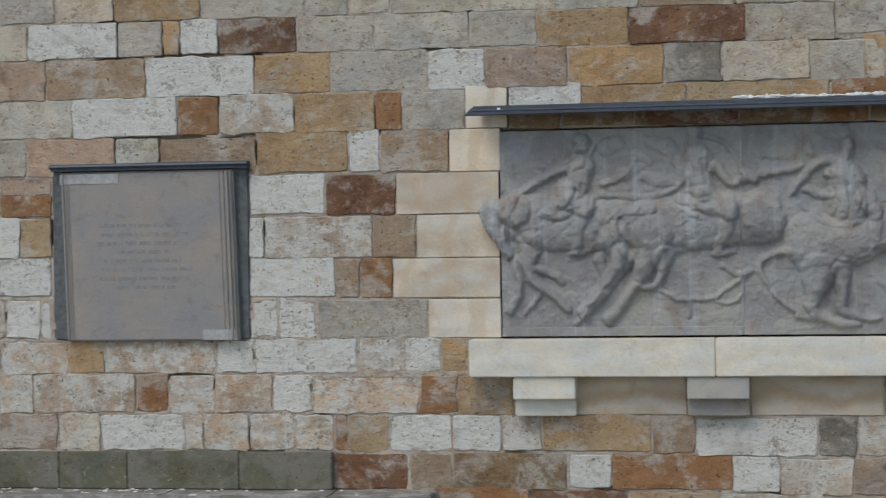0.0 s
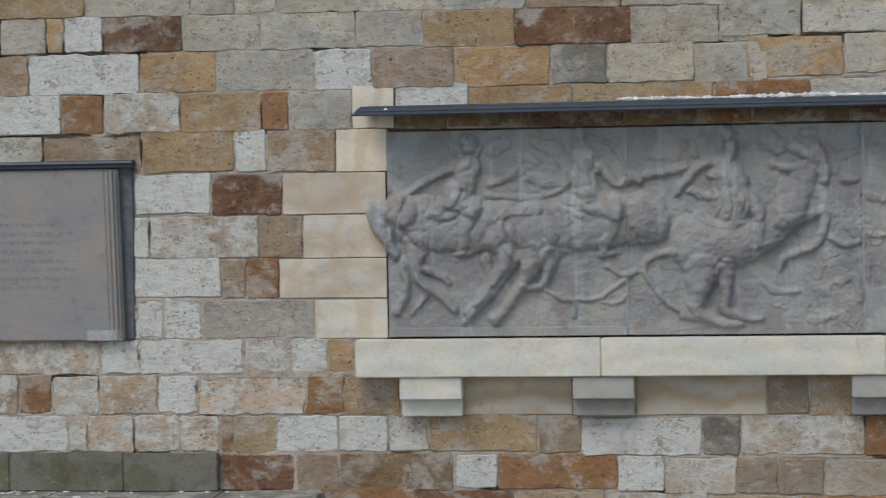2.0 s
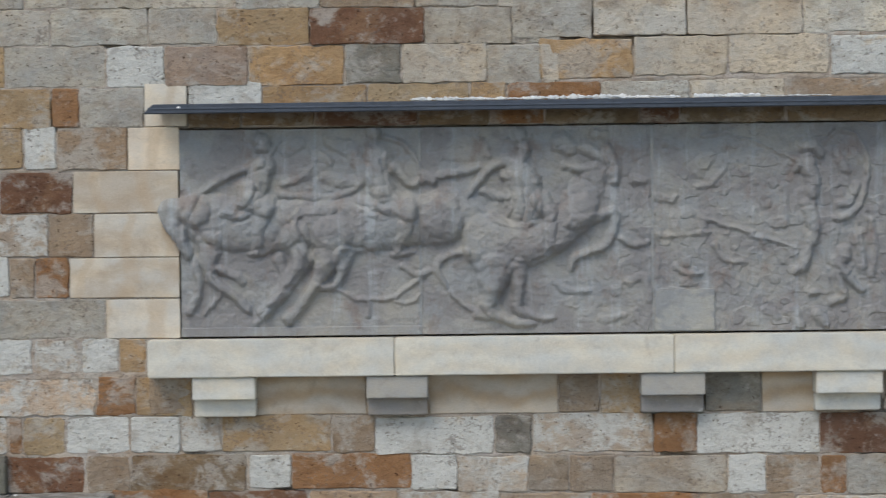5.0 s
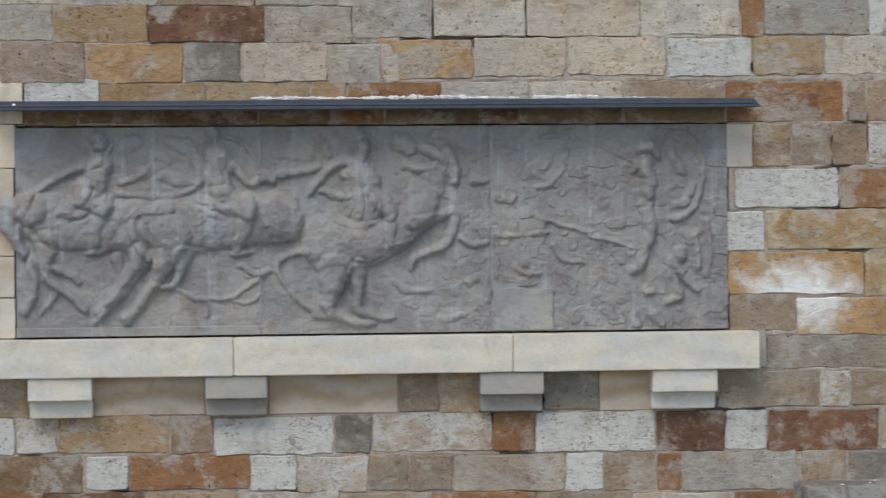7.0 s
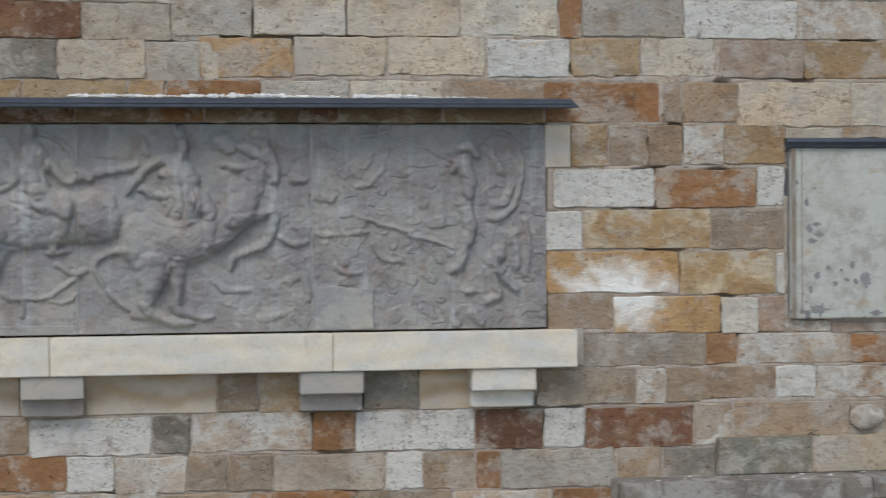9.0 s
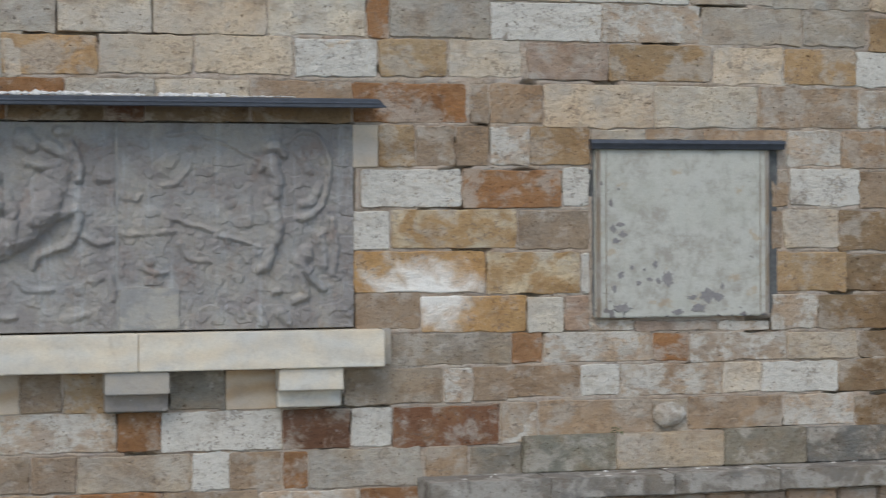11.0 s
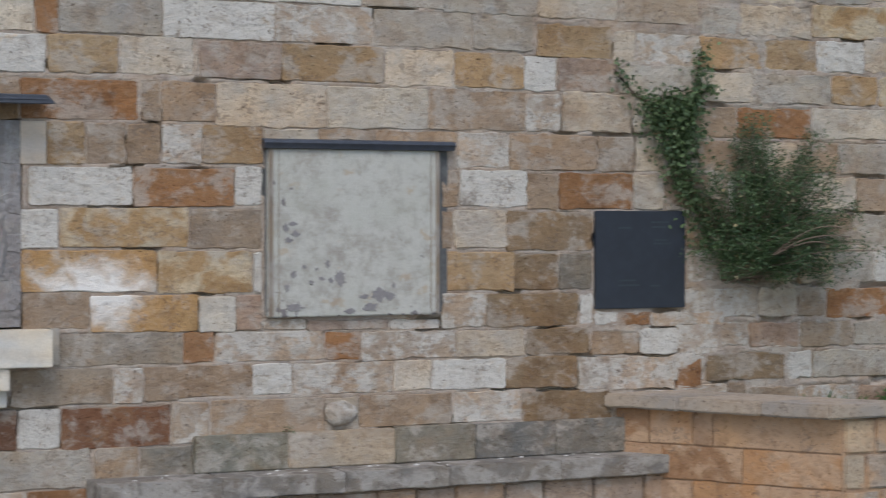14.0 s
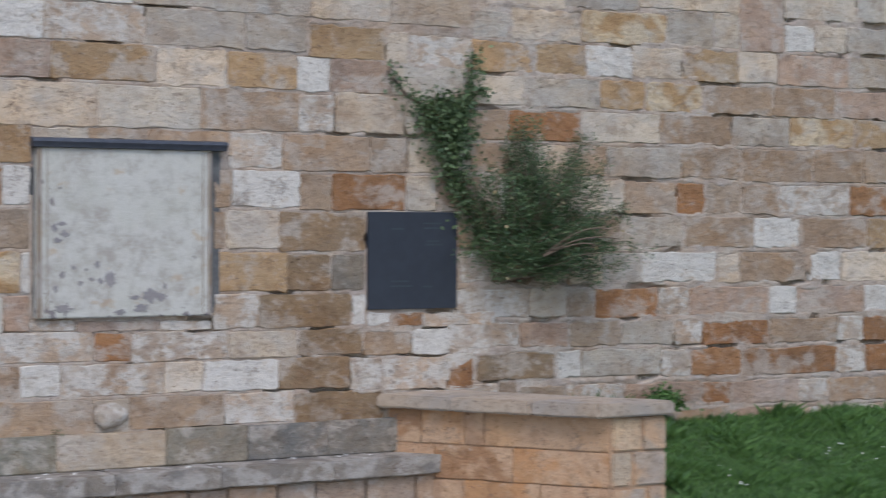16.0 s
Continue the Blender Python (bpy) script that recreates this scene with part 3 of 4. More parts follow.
form(0.036, "397 77 5.1, 399 65 5.4, 397 55 4.7")
form(0.040, "396 50 4.0, 393 42 3.6, 389 38 2.5")
form(0.030, "400 25 3.2, 397 24 2.5")
form(0.032, "386 13 5.8, 391 5 3.2")
form(0.030, "402 11 4.0, 407 5 3.2")
form(0.030, "406 120 1.8, 416 127 1.8, 427 124 1.8, 433 112 2.2, 434 97 2.2, 430 82 2.5, 420 73 2.9, 412 72 2.2")
form(0.024, "415 80 2.9, 424 84 2.9, 428 93 2.5")
form(0.020, "415 113 3.6, 420 102 4.3")
form(0.040, "419 50 5.4, 415 42 4.3, 421 34 3.2, 430 26 2.9")
form(0.036, "413 37 2.5, 417 23 3.6, 410 19 2.5")
form(0.022, "436 69 2.5, 438 52 2.5, 436 36 2.2")
form(0.020, "428 59 3.2, 430 41 2.9")
groove(0.014, "423 52 1.8, 427 47 1.8")
form(0.016, "441 13 3.2, 446 9 2.5")
form(0.014, "376 11 3.6, 369 14 2.9")

# the stone's weathering: tooling, lumps, flaking that grows towards the last slab, slab joints and a mended square
# upper edges slope back into the slab, lower ones stay sharp
for j in range(1, H.shape[0]):
    H[j] = np.maximum(H[j], H[j - 1] - STEP * (1.5 + 0.5 * fuzz(X[j], Z[j], 20, 22)))
H[1:-1] = 0.25 * H[:-2] + 0.5 * H[1:-1] + 0.25 * H[2:]
H[:, 1:-1] = 0.25 * H[:, :-2] + 0.5 * H[:, 1:-1] + 0.25 * H[:, 2:]
carved = np.clip(H / 0.035, 0, 1)
H += carved * (0.004 * fuzz(X, Z, 12, 18) + 0.003 * fuzz(X, Z, 26, 19) - 0.0032 * np.abs(fuzz(X + 0.4 * Z, Z - 0.7 * X, 24, 20)) + 0.001 * fuzz(X, Z, 60, 21))
worn = 0.45 + 0.55 * np.clip((X - 2.3) / 0.8, 0, 1)
flat = 1 - np.clip(H / 0.07, 0, 0.6)
flakes = fuzz(X, Z, 11, 5) + 0.6 * fuzz(X, Z, 23, 6) + 0.4 * fuzz(X, Z, 52, 7)
H2 = H + 0.004 * fuzz(X, Z, 3, 8) + 0.004 * fuzz(X, Z, 7, 9) + 0.0022 * fuzz(X, Z, 40, 10) + 0.0014 * fuzz(X, Z, 85, 11)
H2 += worn * flat * 0.0065 * np.clip(flakes, -0.35, 0.9) + 0.003 * worn * np.sign(fuzz(X, Z, 16, 14) - 0.25)
plinth = (Z < 0.055 + 0.004 * fuzz(X, Z, 12, 15)) & (X < 1.52)
H2[plinth] = np.maximum(H2[plinth], 0.011)
for seam in (1.52, 2.985):
    H2 -= 0.009 * np.exp(-(((X - seam + 0.003 * fuzz(X, Z, 9, 16)) / 0.006) ** 2))
mended = (X > 2.99) & (X < 3.37) & (Z < 0.27 + 0.012 * fuzz(X, Z, 9, 17))
H2[mended] = 0.01 + 0.25 * (H2[mended] - 0.01)

frieze = thing("relief_panel", "long grey weathered stone relief of carved horses set in the wall", "relief", (PX0, 0, PZ0), kind="thing")
for start, stop in ((-1.0, 1.52), (1.52, 2.985), (2.985, 9.0)):
    cols = np.where((X[0] >= start - STEP / 2) & (X[0] <= stop + STEP / 2))[0]
    x, z, h = X[:, cols], Z[:, cols], H2[:, cols]
    rows, n = x.shape
    keep = (x >= -1e-6) | (H[:, cols] > 0.024)
    bm = bmesh.new()
    bv = [bm.verts.new(v) for v in zip((PX0 + x).ravel().tolist(), (-0.012 - h).ravel().tolist(), (PZ0 + z).ravel().tolist())]
    solid = keep[:-1, :-1] & keep[1:, :-1] & keep[:-1, 1:] & keep[1:, 1:]
    for j, i in zip(*np.where(solid)):
        k = int(j * n + i)
        bm.faces.new((bv[k], bv[k + 1], bv[k + n + 1], bv[k + n])).smooth = True
    bmesh.ops.delete(bm, geom=[v for v in bm.verts if not v.link_faces], context="VERTS")
    res = bmesh.ops.extrude_edge_only(bm, edges=[e for e in bm.edges if e.is_boundary])
    for v in [g for g in res["geom"] if isinstance(g, bmesh.types.BMVert)]:
        v.co.y = 0.03
    bmesh.ops.recalc_face_normals(bm, faces=bm.faces)
    under(part("carved_slab", bm, RELIEF), frieze)
for seam in (1.52, 2.985):
    under(part("joint_mortar", block(PX0 + seam - 0.008, PX0 + seam + 0.008, -0.014, 0.0, PZ0 + 0.004, PZ1 - 0.004, 0.002, rough=0.003), SEAM, label="pale mortar joint"), frieze)
under(part("repair_patch", block(PX0 + 2.995, PX0 + 3.37, -0.027, -0.005, PZ0 + 0.004, PZ0 + 0.265, 0.006, rough=0.004), SEAM, label="smooth paler repair"), frieze)

# ---- lead hood above the relief ----
hood = thing("lead_hood", "dark grey lead hood above the carved relief", "hood", (0.44, 0, 2.4))
prof = [(0.01, 2.468), (-0.24, 2.455), (-0.25, 2.449), (-0.25, 2.4), (-0.24, 2.394), (-0.232, 2.434), (0.01, 2.447)]
under(part("hood_sheet", extrude(prof, -1.94, 2.805, (0, 0, 0, 0.055, 0.055, 0.03, 0), (0, -0.02, 0, 0.05, 0.0, 0.0, 0)), LEAD), hood)
under(part("drip_edge", extrude([(-0.25, 2.432), (-0.254, 2.428), (-0.254, 2.422), (-0.25, 2.418)], -1.95, 2.805), LEAD), hood)
random.seed(8)
bm = bmesh.new()
for a, b, hgt in ((-0.33, 0.1, 0.022), (0.1, 0.42, 0.016), (0.42, 0.62, 0.022), (0.65, 1.0, 0.03), (1.02, 1.35, 0.016), (1.45, 1.85, 0.022), (1.9, 2.3, 0.008)):
    x = a
    while x < b:
        w = random.uniform(0.02, 0.06)
        m = Matrix.Translation((x, -0.05 + random.uniform(-0.02, 0.02), 2.472 + hgt * 0.25)) @ Matrix.Diagonal((w, 0.02, 1.4 * hgt * random.uniform(0.4, 1.1), 1))
        bmesh.ops.create_icosphere(bm, subdivisions=1, radius=0.6, matrix=m)
        x += w * 0.75
for v in bm.verts:
    v.co += noise.noise_vector(v.co * 40) * 0.004
tagged(under(part("mortar_smear", bm, SMEAR, label="ragged white mortar smear"), hood), kind="stuff")
bm = bmesh.new()
bmesh.ops.create_icosphere(bm, subdivisions=2, radius=0.012, matrix=Matrix.Translation((-1.78, -0.249, 2.43)) @ Matrix.Diagonal((1, 0.4, 1, 1)))
under(part("rivet", bm, SMEAR, label="pale round rivet"), hood)

# ---- sill and corbels under the relief ----
sill = thing("stone_sill", "smooth cream stone sill in three lengths under the relief", "sill", (0.42, 0, 0.75))
for a, b in ((-2.005, -0.463), (-0.46, 1.281), (1.284, 2.849)):
    under(part("sill_stone", block(a, b, -0.18, 0.03, 0.748, 0.983, 0.006, rough=0.0015), SILL), sill)
under(part("cement_fillet", block(2.853, 2.925, -0.035, 0.02, 0.75, 0.985, 0.006, rough=0.003), GREYSTONE, label="grey cement fillet"), sill)
for x0, x1, mat, words in ((-1.73, -1.337, SILL, "cream stone corbel of two steps"), (-0.64, -0.257, GREYSTONE, "grey stone corbel of two steps"),
                           (1.077, 1.476, GREYSTONE, "grey weathered corbel of two steps"), (2.168, 2.582, SILL, "cream stone corbel of two steps")):
    corbel = thing("corbel", words + " under the sill", "corbel", ((x0 + x1) / 2, 0, 0.49), "corbels under the sill")
    under(part("upper_block", block(x0, x1, -0.16, 0.03, 0.606, 0.746, 0.006, rough=0.0015), mat), corbel)
    under(part("lower_block", block(x0 + 0.004, x1 - 0.004, -0.085, 0.03, 0.495, 0.605, 0.006, rough=0.0015), LIMED if mat is GREYSTONE else mat), corbel)


# ---- plaques ----
def hood_strip(parent, x0, x1, z0, z1, d):
    p = [(0.01, z1 + 0.012), (-d, z1), (-d - 0.006, (z0 + z1) / 2 + 0.008), (-d + 0.01, z0 + 0.012), (-d + 0.012, z0), (0.01, z0)]
    under(part("lead_strip", extrude(p, x0, x1, (0, 0.01, 0.01, 0, 0, 0)), LEAD, label="dark lead drip strip"), parent)


west_plaque = thing("memorial_plaque", "grey stone memorial plaque with a faded inscription under a lead strip", "plaque", (-4.15, 0, 0.98))
under(part("cement_bed", block(-4.815, -3.465, -0.022, 0.03, 0.99, 2.12, 0.012, rough=0.006), CEMENT, label="dark cement bed"), west_plaque)
west_slab = under(part("slab", block(-4.712, -3.53, -0.055, 0.0, 0.987, 2.1, 0.01, -0.03), PLAQUE), west_plaque)
for x, w, y in ((-4.705, 0.016, -0.066), (-4.682, 0.012, -0.062), (-4.662, 0.008, -0.06), (-3.632, 0.008, -0.06), (-3.61, 0.014, -0.064), (-3.585, 0.018, -0.068)):
    under(part("moulding", block(x, x + w, y, -0.05, 0.99, 2.095, 0.004, -0.03), PLAQUE), west_plaque)
under(part("edge_moulding", block(-3.562, -3.528, -0.075, 0.0, 0.99, 2.098, 0.012, -0.03), PLAQUE_EDGE, label="dark rounded edge moulding"), west_plaque)
under(part("repair_strip", block(-4.745, -4.34, -0.0585, -0.05, 2.022, 2.088, 0.002), PATCH, label="pale mortar repair strip"), west_plaque)
under(part("repair_strip", block(-3.78, -3.535, -0.0625, -0.05, 0.99, 1.058, 0.002), PATCH, label="pale mortar repair strip"), west_plaque)
hood_strip(west_plaque, -4.8, -3.46, 2.108, 2.148, 0.085)
random.seed(12)
for k in range(8):
    z = 1.745 - k * 0.058
    x = -4.5 + (0.14 if k in (3, 7) else random.uniform(0, 0.05))
    end = -3.84 - (0.12 if k in (3, 7) else random.uniform(0, 0.05))
    while x < end - 0.03:
        w = min(random.uniform(0.05, 0.13), end - x)
        part("lettering_bar", block(x, x + w, -0.0562, -0.05, z - 0.011, z + 0.011, 0), LETTER, west_slab)
        x += w + 0.018

east_plaque = thing("memorial_plaque", "pale stone memorial plaque, flaked and stained dark along its foot", "plaque", (4.95, 0, 1.02))
under(part("cement_bed", block(4.295, 5.65, -0.012, 0.03, 1.03, 2.17, 0.012, rough=0.006), CEMENT, label="dark cement bed"), east_plaque)
east_slab = under(part("slab", block(4.318, 5.565, -0.05, 0.0, 1.025, 2.15, 0.008), STAIN), east_plaque)
for x, w, y in ((4.322, 0.03, -0.058), (4.385, 0.014, -0.054), (5.49, 0.014, -0.054), (5.535, 0.026, -0.058)):
    under(part("moulding", block(x, x + w, y, -0.045, 1.028, 2.145, 0.005), RIM), east_plaque)
lift = 0.0
for x, z, w, h in ((4.83, 1.285, 0.045, 0.055), (5.11, 1.17, 0.06, 0.05), (5.19, 1.16, 0.05, 0.03), (5.0, 1.155, 0.04, 0.02), (4.7, 1.28, 0.022, 0.016), (4.76, 1.27, 0.02, 0.024),
                   (4.62, 1.255, 0.022, 0.018), (4.5, 1.31, 0.022, 0.03), (4.46, 1.54, 0.03, 0.02), (4.51, 1.58, 0.03, 0.022), (4.44, 1.62, 0.025, 0.03), (4.49, 1.65, 0.03, 0.016),
                   (4.74, 1.38, 0.016, 0.028), (4.57, 1.36, 0.014, 0.018), (5.22, 1.23, 0.012, 0.024), (5.05, 1.08, 0.07, 0.03), (4.5, 1.09, 0.07, 0.03), (4.9, 1.06, 0.05, 0.02), (4.66, 1.345, 0.012, 0.012), (4.45, 1.22, 0.016, 0.03)):
    scar = bmesh.new()
    ring = [(x + w * math.cos(a) * (0.85 + 0.8 * noise.noise((x * 9 + math.cos(a) * 2.2, z * 9 + math.sin(a) * 2.2, 3))), z + h * math.sin(a) * (0.85 + 0.8 * noise.noise((x * 9 + math.cos(a) * 2.2, z * 9 + math.sin(a) * 2.2, 8)))) for a in (k * math.tau / 20 for k in range(20))]
    lift += 0.0002
    front = [scar.verts.new((px, -0.0508 - lift, pz)) for px, pz in ring]
    back = [scar.verts.new((x + (px - x) * 1.04, -0.0495, z + (pz - z) * 1.04)) for px, pz in ring]
    scar.faces.new(front)
    for k in range(20):
        scar.faces.new((front[k], front[k - 1], back[k - 1], back[k]))
    bmesh.ops.recalc_face_normals(scar, faces=scar.faces)
    part("flake_scar", scar, SCAR, east_slab)
hood_strip(east_plaque, 4.29, 5.67, 2.152, 2.208, 0.085)

slate = thing("slate_plaque", "square dark slate plaque with faint lettering beside the shrub", "plaque", (7.16, 0, 1.03))
slate_slab = under(part("slab", block(6.79, 7.535, -0.032, 0.005, 1.038, 1.742, 0.004), SLATE), slate)
for x, z, w in ((7.25, 1.66, 0.15), (7.25, 1.625, 0.12), (7.28, 1.53, 0.1), (7.27, 1.505, 0.14), (6.98, 1.24, 0.14), (6.98, 1.205, 0.17), (7.24, 1.2, 0.08), (6.98, 1.62, 0.1)):
    part("lettering_bar", block(x, x + w, -0.0332, -0.028, z - 0.006, z + 0.006, 0), SLATE_LETTER, slate_slab)


knob = bmesh.new()
bmesh.ops.create_icosphere(knob, subdivisions=3, radius=1, matrix=Matrix.Translation((4.84, -0.03, 0.37)) @ Matrix.Diagonal((0.125, 0.03, 0.085, 1)))
for v in knob.verts:
    v.co += noise.noise_vector(v.co * 11) * 0.022 + noise.noise_vector(v.co * 30) * 0.01
for f in knob.faces:
    f.smooth = True
knob = part("rubble_stone", knob, PATCHY)
knob.color = (0.36, 0.34, 0.31, 1)
tagged(knob, "rounded pale rubble stone standing proud of the wall", "stone")


# ---- shrub and ivy ----
def leaf(bm, p, size, thin, rng):
    d = Vector((rng.gauss(0, 1), rng.gauss(-0.5, 0.8), rng.gauss(0.1, 0.9))).normalized()
    s = d.cross(Vector((rng.gauss(0, 1), rng.gauss(0, 1), rng.gauss(0, 1)))).normalized() * size * thin
    n = d.cross(s).normalized() * size * 0.12
    q = [bm.verts.new(p), bm.verts.new(p + d * size * 0.45 + s + n), bm.verts.new(p + d * size), bm.verts.new(p + d * size * 0.45 - s + n)]
    bm.faces.new(q)


def curve_points(a, b, c, n=7):
    return [a * (1 - t) ** 2 + b * 2 * t * (1 - t) + c * t * t for t in (i / (n - 1) for i in range(n))]


rng = random.Random(21)
shrub = thing("shrub", "dense green feathery shrub growing out of the wall joints", "shrub", (8.05, 0, 1.2))
crown, dry = bmesh.new(), bmesh.new()
# lobes of the crown: centre x, depth, height, radius across and up, share
LOBES = [(7.62, -0.15, 1.78, 0.2, 0.32, 12), (7.95, -0.25, 1.75, 0.34, 0.38, 24), (8.35, -0.28, 1.7, 0.42, 0.36, 34), (8.05, -0.18, 2.16, 0.13, 0.26, 20),
         (8.62, -0.22, 1.58, 0.34, 0.28, 26), (8.35, -0.18, 2.02, 0.38, 0.17, 22), (7.7, -0.15, 1.45, 0.24, 0.16, 9), (8.58, -0.12, 2.18, 0.05, 0.16, 5),
         (8.45, -0.18, 1.3, 0.34, 0.1, 10)]
for cx, cy, cz, rx, rz, share in LOBES:
    for k in range(share):
        ang, rad = rng.uniform(0, math.tau), 1.12 * rng.random() ** 0.42
        tip = Vector((cx + rx * rad * math.cos(ang), cy + rng.gauss(0, 0.1), cz + rz * rad * math.sin(ang)))
        tip.y = min(tip.y, -0.03)
        root = Vector((rng.uniform(7.85, 8.2), 0.0, rng.uniform(1.2, 1.34)))
        bend = root.lerp(tip, 0.5) + Vector((rng.gauss(0, 0.06), -0.12, 0.1 + rng.gauss(0, 0.05)))
        pts = curve_points(root, bend, tip, 8)
        wood = bmesh.new()
        tube(wood, pts, 0.008, 0.002, 4)
        under(part("branch", wood, TWIG), shrub)
        for i in range(3, 8):
            for q in range(38):
                p = pts[i] + Vector((rng.gauss(0, 0.036), rng.gauss(0, 0.036), rng.gauss(0, 0.036)))
                leaf(crown, p, rng.uniform(0.018, 0.036), 0.17, rng)
        for q in range(rng.choice((0, 0, 0, 2 if cx < 7.9 else 1))):
            leaf(dry, pts[5] + Vector((rng.gauss(0, 0.04), -0.05, rng.gauss(0, 0.04))), 0.035, 0.4, rng)
for z, x in ((1.62, 8.62), (1.55, 8.7), (1.5, 8.5)):
    wood = bmesh.new()
    tube(wood, curve_points(Vector((8.12, -0.3, 1.42)), Vector((8.3, -0.52, z + 0.06)), Vector((x - 0.05, -0.5, z)), 8), 0.008, 0.004, 5)
    under(part("branch", wood, TWIG, label="bare pale branch"), shrub)
tagged(under(part("leaves", crown, SHRUB), shrub), kind="stuff")
tagged(under(part("dry_leaves", dry, DRY, label="few dry yellow leaves"), shrub), kind="stuff")

ivy = thing("ivy", "dark green ivy climbing the wall beside the slate plaque", "ivy", (7.4, 0, 1.7))
crown = bmesh.new()
for way, spread, count in (([(7.75, 1.5), (7.62, 1.8), (7.5, 2.1), (7.4, 2.3)], 0.085, 480), ([(7.5, 2.2), (7.55, 2.45), (7.62, 2.65), (7.68, 2.95)], 0.04, 260),
                           ([(7.3, 2.5), (7.12, 2.58), (7.0, 2.7), (6.95, 2.76)], 0.04, 70), ([(7.2, 2.4), (7.35, 2.42), (7.5, 2.38), (7.56, 2.25)], 0.085, 620),
                           ([(7.28, 2.52), (7.45, 2.56), (7.6, 2.5)], 0.05, 220), ([(7.66, 2.62), (7.8, 2.64)], 0.02, 30), ([(7.35, 2.25), (7.45, 2.0), (7.55, 1.85)], 0.06, 240)):
    pts = [Vector((x, -0.02, z)) for x, z in way]
    wood = bmesh.new()
    tube(wood, pts, 0.014, 0.005, 5)
    under(part("stem", wood, TWIG), ivy)
    for k in range(int(count * 1.7)):
        t = rng.random() * (len(pts) - 1)
        i = int(t)
        p = pts[i].lerp(pts[i + 1], t - i) + Vector((rng.gauss(0, spread), -abs(rng.gauss(0.02, 0.06)), rng.gauss(0, spread)))
        leaf(crown, p, rng.uniform(0.022, 0.046), 0.34, rng)
tagged(under(part("leaves", crown, LEAF), ivy), kind="stuff")

# ---- lime crumbs on the ledges ----
bm = bmesh.new()
for k in range(60):
    x = rng.choice((rng.uniform(-5.4, -2.4), rng.uniform(-5.4, -4.0), rng.uniform(3.3, 7.0)))
    y = -0.075 - 0.27 * rng.random() ** 2
    m = Matrix.Translation((x, y, 0.014)) @ Matrix.Diagonal((rng.uniform(0.006, 0.025), rng.uniform(0.005, 0.012), rng.uniform(0.003, 0.008), 1))
    bmesh.ops.create_icosphere(bm, subdivisions=1, radius=1, matrix=m)
tagged(part("lime_crumbs", bm, SMEAR), "white crumbs of fallen lime lying on the ledges", "lime crumb", kind="stuff")

# ---- weeds, turf and daisies ----
for x, y, z, n, size, name, words in ((9.36, -0.14, 0.22, 1500, 0.1, "weed", "bright green weed behind the wing wall coping"),
                                      (4.46, -0.05, 0.255, 16, 0.035, "weed", "tiny green sprout on the plinth")):
    tuft = bmesh.new()
    for k in range(n):
        leaf(tuft, Vector((x + rng.gauss(0, 0.65 * size), y + rng.gauss(0, size * 0.6), z + abs(rng.gauss(0, size * 0.7)))), size * (rng.uniform(0.2, 0.45) if n > 100 else rng.uniform(0.4, 0.8)), 0.3, rng)
    ob = part(name, tuft, BLADE if n > 100 else SHRUB)
    tagged(ob, words, "weed", kind="stuff")

verts, faces = [], []
for k in range(130000):
    x, y = 7.6 + 5.5 * rng.random(), -1.95 * rng.random()
    if x < (8.44 if y < -1.4 else 8.62):
        continue
    if noise.noise((x * 3.1, y * 3.1, 9)) < -0.25 and rng.random() < 0.6:
        continue
    tall = 0.04 + 0.13 * max(0, noise.noise((x * 2.4, y * 2.4, 4))) + 0.06 * max(0, 1 + y * 2.2) * rng.random()
    if x < 8.75:
        tall *= 1.7
    if y > -0.35:
        tall *= 1.0 + 1.6 * max(0.0, noise.noise((x * 1.9, 7, 0)) + 0.15)
    if y > -0.7 and x < 9.3:
        tall *= 1.2
    h = tall * rng.uniform(0.5, 1.2)
    z = bank(x, y) - 0.01
    a, lean = rng.uniform(0, math.pi), Vector((rng.gauss(0, 0.45), rng.gauss(-0.1, 0.45), 0)) * h
    w = Vector((math.cos(a), math.sin(a), 0)) * rng.uniform(0.002, 0.0045)
    p, n = Vector((x, y, z)), len(verts)
    verts += [p - w, p + w, p + lean * 0.4 + w * 0.8 + Vector((0, 0, h * 0.6)), p + lean + Vector((0, 0, h))]
    faces += [(n, n + 1, n + 2), (n, n + 2, n + 3)]
me = bpy.data.meshes.new("grass")
me.from_pydata(verts, [], faces)
me.materials.append(BLADE)
tagged(new("grass", me), "lush uneven green grass on the bank below the wall", "grass", kind="stuff")

bm = bmesh.new()
for k in range(90):
    x, y = 8.9 + 4.0 * rng.random(), -0.5 - 1.3 * rng.random()
    if noise.noise((x * 1.7, y * 1.7, 2)) < 0.12:
        continue
    m = Matrix.Translation((x, y, bank(x, y) + 0.055)) @ Euler((rng.gauss(0.4, 0.3), rng.gauss(0, 0.3), 0)).to_matrix().to_4x4()
    bmesh.ops.create_cone(bm, cap_ends=True, segments=8, radius1=0.008, radius2=0.005, depth=0.004, matrix=m)
tagged(part("daisies", bm, PETAL), "small white daisies scattered in the grass", "daisy", kind="stuff")


